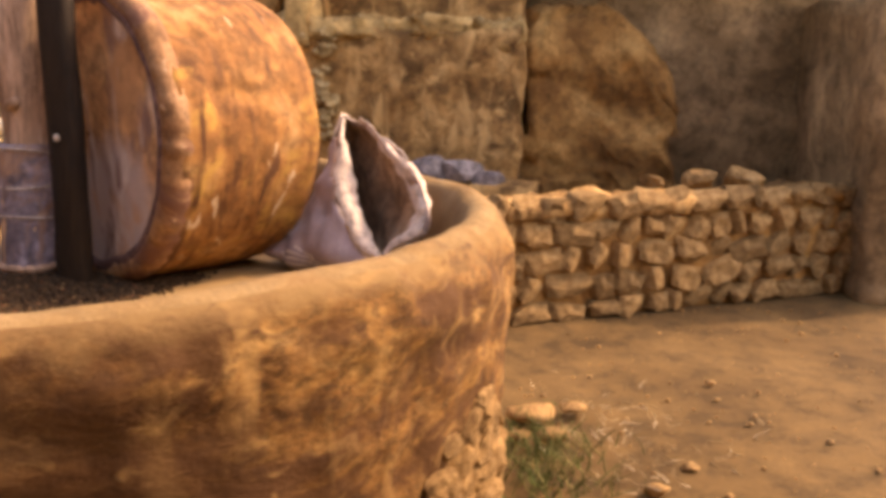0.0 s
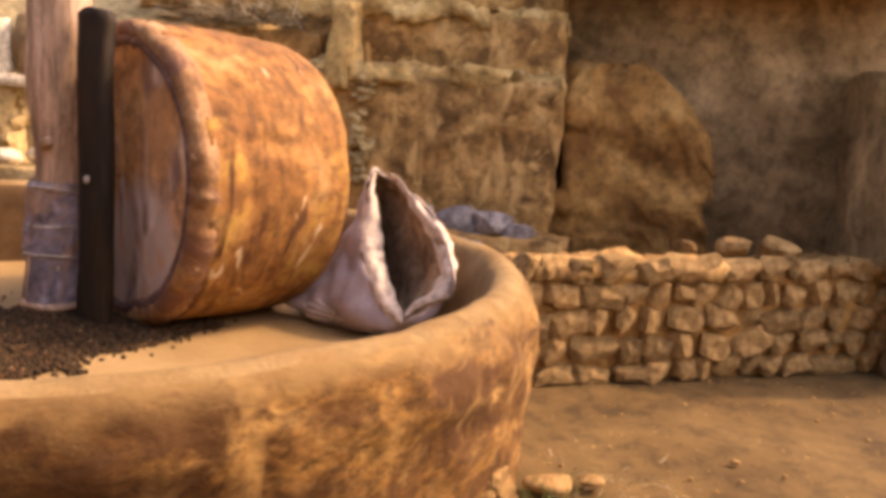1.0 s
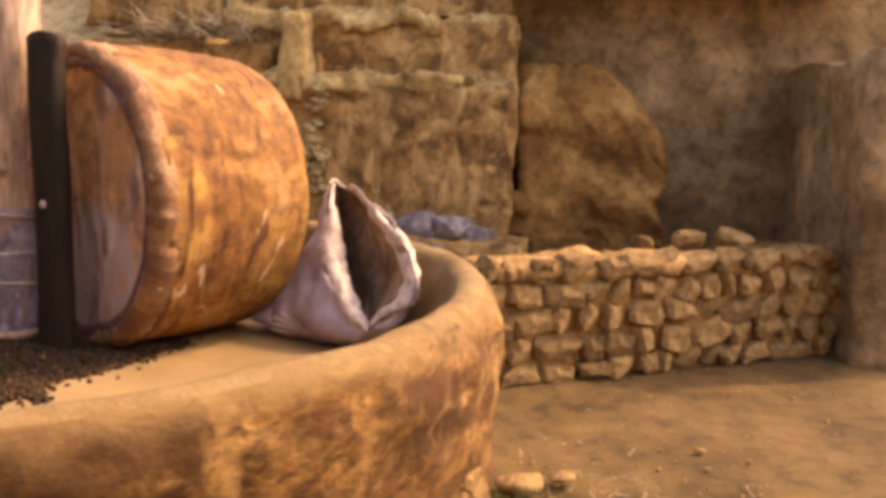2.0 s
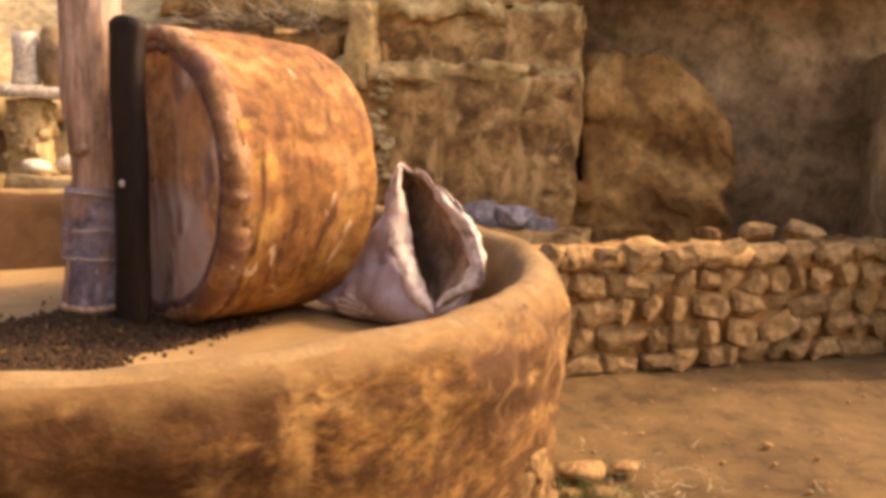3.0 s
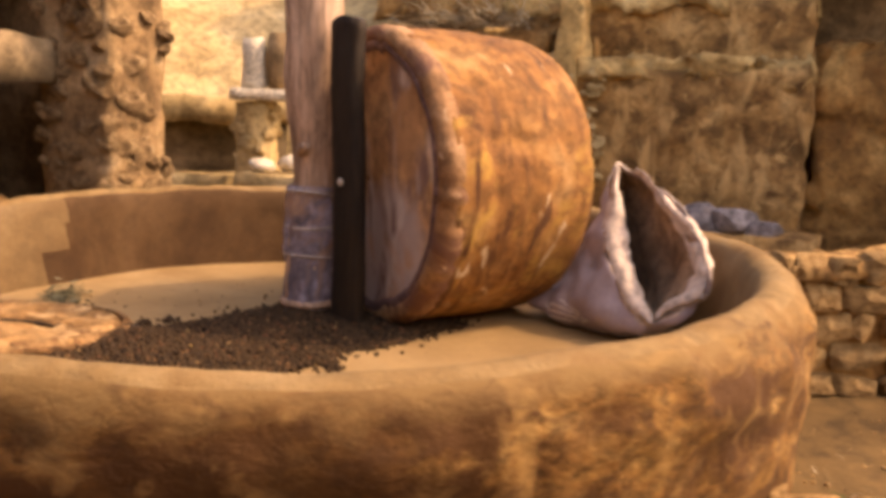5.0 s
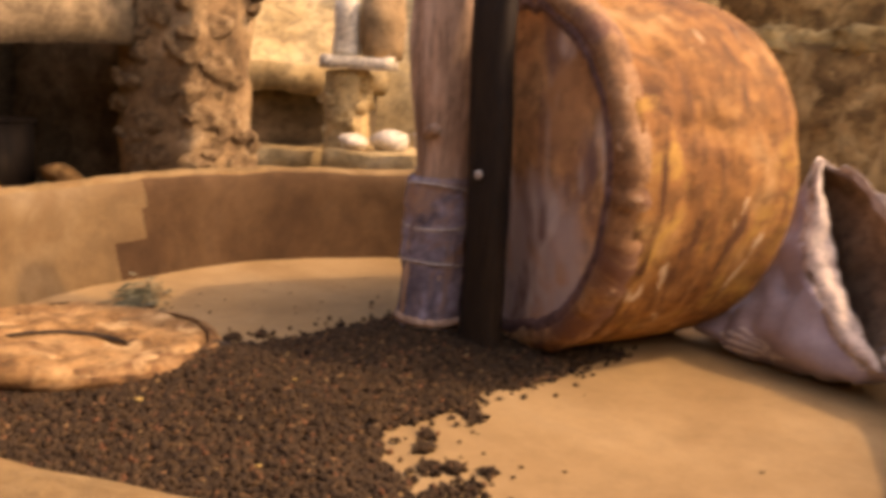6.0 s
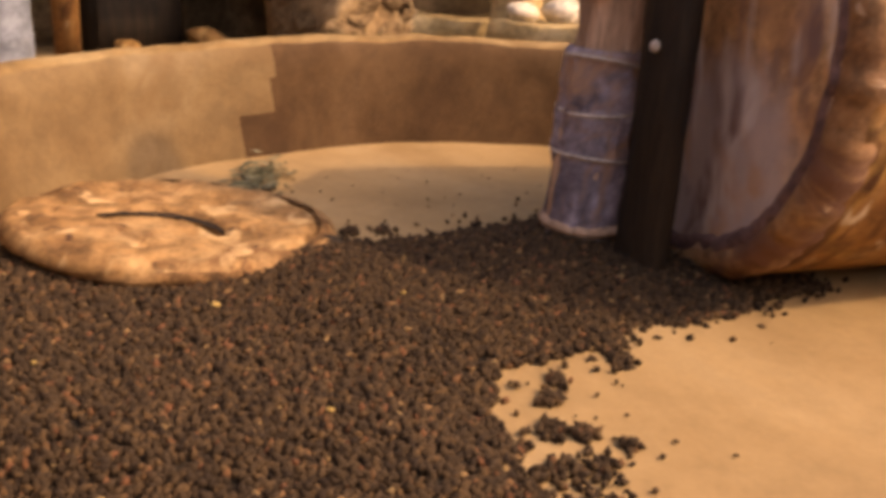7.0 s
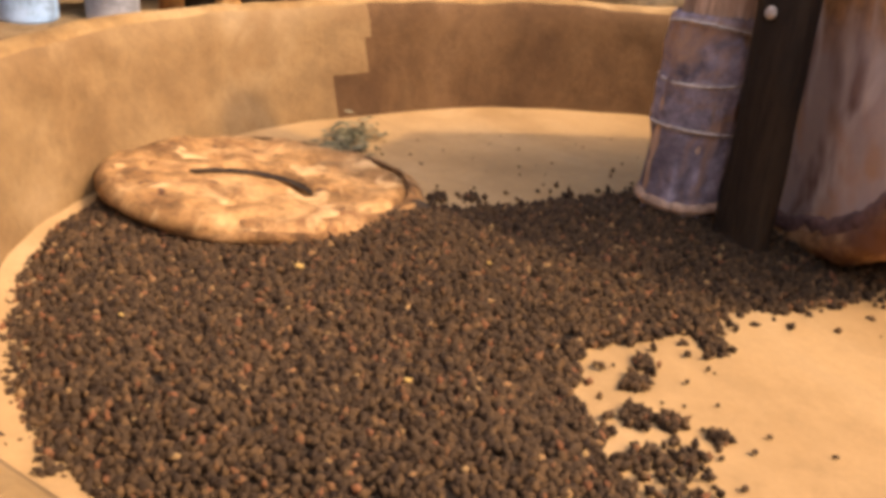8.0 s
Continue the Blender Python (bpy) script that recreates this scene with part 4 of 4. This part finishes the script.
strands("weeds", (1.66, 0.45, 0.0), 330, (0.11, 0.19, 0.01), 0.12, M_WEED, "green weeds at the foot of the basin", "weeds", (0.5, 2.0), 4, 0.004)
strands("dry_grass", (1.95, 0.75, 0.0), 160, (0.22, 0.3, 0.01), 0.07, M_TWIG, "trodden dry grass on the sand", "grass", (0.1, 0.5), 6, 0.003)

# grey rocks at the foot of the wall
for x, y, z, s, k in ((0.74, 3.86, 0.70, 0.34, 11), (0.42, 3.84, 0.70, 0.26, 12), (1.02, 3.86, 0.68, 0.28, 13), (0.60, 3.75, 0.52, 0.30, 14), (0.90, 3.76, 0.50, 0.32, 15), (1.22, 3.84, 0.62, 0.24, 16)):
    b = part("grey_rock", *boulder(k, s * 1.5, s, s * 0.95, 2, 0.5, 0.4), M_GREY, smooth=False)
    b.location = (x, y, z)
    tagged(b, "dark grey rock at the foot of the wall", "rock", "rocks by the wall")
structure("rubble_foot", slab(0.1, 1.6, 3.7, 4.2, -0.1, 0.62, 0.08, 0.07, 2.0, 33.0), M_ADOBE, "earth heaped at the foot of the wall", "wall")


# dry-stone wall: courses of fitted stones before a mud core
def stone_wall():
    e = new("stone_wall")
    e.matrix_world = pose(2.33, 2.70, 0, 0, 0, 31)
    tagged(e, "low dry-stone wall of tan field stones", "stone wall", kind="structure")
    part("mud_core", *slab(-1.1, 1.75, 0.085, 0.6, -0.1, 0.64, 0.07, 0.03, 2.0, 9.0), M_MOUND, e)
    rng = random.Random(12)
    kinds = [mesh_of("stone", *boulder(40 + k, 1, 0.8, 1.0, 2, 0.5, 0.6), M_STONE, False) for k in range(10)]
    z = 0.0
    while z < 0.64:
        h = rng.uniform(0.09, 0.17)
        x = -1.1 - rng.random() * 0.1
        while x < 1.75:
            w = h * rng.uniform(0.8, 2.0)
            st = new("stone", kinds[rng.randrange(10)])
            st.parent = e
            st.matrix_local = pose(x + w / 2, 0.085 + rng.uniform(-0.02, 0.012), z + h / 2 + rng.uniform(-0.015, 0.015), rng.uniform(-12, 12), rng.uniform(-20, 20), rng.uniform(-12, 12)) @ Matrix.Diagonal((w * 1.3, 0.22, h * 1.4, 1))
            x += w
        z += h
    part("coping", *slab(-1.05, 1.8, 0.04, 0.5, 0.62, 0.69, 0.06, 0.06, 2.6, 14.0, 0.7), M_ADOBE, e, "dark earthen coping on the stones")


stone_wall()
for x, y, z, s, k in ((2.62, 3.30, 0.70, 0.30, 51), (2.95, 3.45, 0.70, 0.36, 52), (2.35, 3.25, 0.70, 0.22, 53)):
    b = part("loose_rock", *boulder(k, s, s * 0.8, s * 0.6, 2, 0.5, 0.4), M_STONE, smooth=False)
    b.location = (x, y, z + s * 0.22)
    tagged(b, "tan loose rock lying on the low wall", "rock", "rocks on the low wall")

# stones laid bare in the basin's foot, and rubble beside it
rng = random.Random(8)
kinds = [mesh_of("stone", *boulder(60 + k, 1, 0.6, 0.8, 2, 0.45), M_STONE, False) for k in range(5)]
for k in range(190):
    a, z = radians(rng.uniform(-36, 4)), rng.uniform(0.03, 0.62)
    if z > 0.64 - abs(math.degrees(a) + 16) * 0.018 + 0.08 * noise.noise(Vector((a * 12, 1, 1))):
        continue
    st = new("bare_stone", kinds[k % 5])
    st.parent = basin
    r = 1.507 - 0.02 * (0.6 - z)
    s = rng.uniform(0.06, 0.13)
    st.matrix_local = pose(r * math.cos(a), r * math.sin(a), z, rng.uniform(-20, 20), rng.uniform(-20, 20), math.degrees(a) + 90) @ Matrix.Diagonal((s * 1.3, s * 0.9, s, 1))
for x, y, s, k in ((1.60, 0.95, 0.24, 71), (1.68, 0.72, 0.18, 72), (1.55, 0.72, 0.14, 73), (1.78, 1.05, 0.16, 74), (2.05, 0.35, 0.12, 75), (2.2, 0.55, 0.10, 76), (2.45, 1.5, 0.07, 77)):
    b = part("flat_stone", *boulder(k, s, s * 0.8, s * 0.4), M_STONE)
    b.location = (x, y, s * 0.08)
    tagged(b, "tan flat stone lying on the sand", "stone", "stones by the basin")


# clumps strayed from the seed heap
def clumps():
    rng = random.Random(21)
    kinds = [boulder(80 + k, 0.8, 0.65, 0.5, 1, 0.5) for k in range(4)]
    V, F = [], []
    spots = [(0.33, -0.52, 0.10, 12, 0.020), (0.45, -0.68, 0.09, 10, 0.022), (0.20, -0.36, 0.07, 6, 0.018), (-0.72, 0.25, 0.22, 26, 0.014), (-1.08, 0.0, 0.06, 40, 0.016), (-0.62, -0.06, 0.09, 14, 0.018), (0.5, -0.2, 0.3, 7, 0.014)]
    for x, y, sp, count, size in spots:
        for _ in range(count):
            px, py = rng.gauss(x, sp), rng.gauss(y, sp)
            if math.hypot(px, py) > 1.2:
                continue
            s = size * rng.uniform(0.5, 1.15)
            e = Euler((0, 0, rng.random() * 6.3)).to_matrix()
            bv, bf = kinds[rng.randrange(4)]
            o = len(V)
            V += [Vector((px, py, Z0 + s * 0.28)) + e @ (v * s) for v in bv]
            F += [[o + i for i in q] for q in bf]
    tagged(part("seed_clumps", V, F, M_SEED), "dark seed clumps strayed over the tan bed", "seeds", kind="stuff")


clumps()


def leaves():
    rng = random.Random(30)
    V, F = [], []
    for k in range(260):
        t = rng.random()
        x, y = -1.17 + 0.16 * t + rng.gauss(0, 0.03), 0.10 - 0.22 * t + rng.gauss(0, 0.04)
        s, a = rng.uniform(0.008, 0.026), rng.random() * 6.3
        z = Z0 + 0.012 + rng.random() ** 2 * 0.05 * (1 - t)
        d, q = Vector((math.cos(a), math.sin(a), rng.uniform(-0.2, 0.3))), Vector((-math.sin(a), math.cos(a), rng.uniform(-0.3, 0.3)))
        o, c = len(V), Vector((x, y, z))
        V += [c - d * s, c + q * s * 0.4, c + d * s, c - q * s * 0.4, c + Vector((0, 0, 0.004))]
        F += [(o, o + 1, o + 4), (o + 1, o + 2, o + 4), (o + 2, o + 3, o + 4), (o + 3, o, o + 4)]
    tagged(part("dry_leaves", V, F, M_LEAF), "grey-green dry leaf crumbs swept against the wall", "leaves", kind="stuff")


leaves()
for x, y, z, s, k in ((-0.392, -0.655, 0.055, 0.032, 91), (-0.2, -0.35, 0.05, 0.018, 92), (0.02, -0.75, 0.05, 0.02, 93), (-0.42, -0.98, 0.045, 0.02, 94)):
    b = part("yellow_husk", *boulder(k, s, s * 0.7, s * 0.3, 1, 0.5), M_HUSK)
    b.location = (x, y, Z0 + z)
    tagged(b, "yellow dry husk lying on the dark seeds", "husk", "husks on the seeds")


# crumbled stones on the ledges, and the pale rubble seam in the wall
rng = random.Random(14)
wall = bpy.data.objects["wall_north"]
kinds = [mesh_of("stone", *boulder(110 + k, 1, 0.8, 0.7, 2, 0.36), M_PALE) for k in range(6)]
for k in range(90):
    if k < 24:
        at, s = (rng.uniform(-0.5, 1.35), rng.uniform(4.06, 4.3), 1.81 + rng.uniform(-0.02, 0.01)), rng.uniform(0.03, 0.08)
    else:
        at, s = (rng.gauss(-0.09, 0.06), 4.05 + rng.uniform(-0.02, 0.03), rng.uniform(0.9, 1.72)), rng.uniform(0.06, 0.13)
    st = new("stone", kinds[k % 6])
    st.parent = wall
    st.matrix_local = pose(*at, rng.uniform(-25, 25), rng.uniform(-25, 25), rng.random() * 360) @ Matrix.Diagonal((s, s, s, 1))


# grit and clods on the yard's sand
def grit():
    rng = random.Random(17)
    kinds = [boulder(130 + k, 1, 0.85, 0.6, 1, 0.4) for k in range(4)]
    V, F = [], []
    for _ in range(420):
        x, y = rng.uniform(1.55, 3.6), rng.uniform(-0.4, 3.1)
        if math.hypot(x, y) < 1.6:
            continue
        s = 0.012 + 0.03 * rng.random() ** 4
        e = Euler((0, 0, rng.random() * 6.3)).to_matrix()
        bv, bf = kinds[rng.randrange(4)]
        o = len(V)
        V += [Vector((x, y, -0.005 + 0.05 * noise.noise(Vector((x * 0.9, y * 0.9, 0))) * max(0.0, 1 - math.hypot(x, y) / 14))) + e @ (v * s) for v in bv]
        F += [[o + i for i in q] for q in bf]
    tagged(part("grit", V, F, M_STONE), "grit and small clods on the sand", "grit", kind="stuff")


grit()
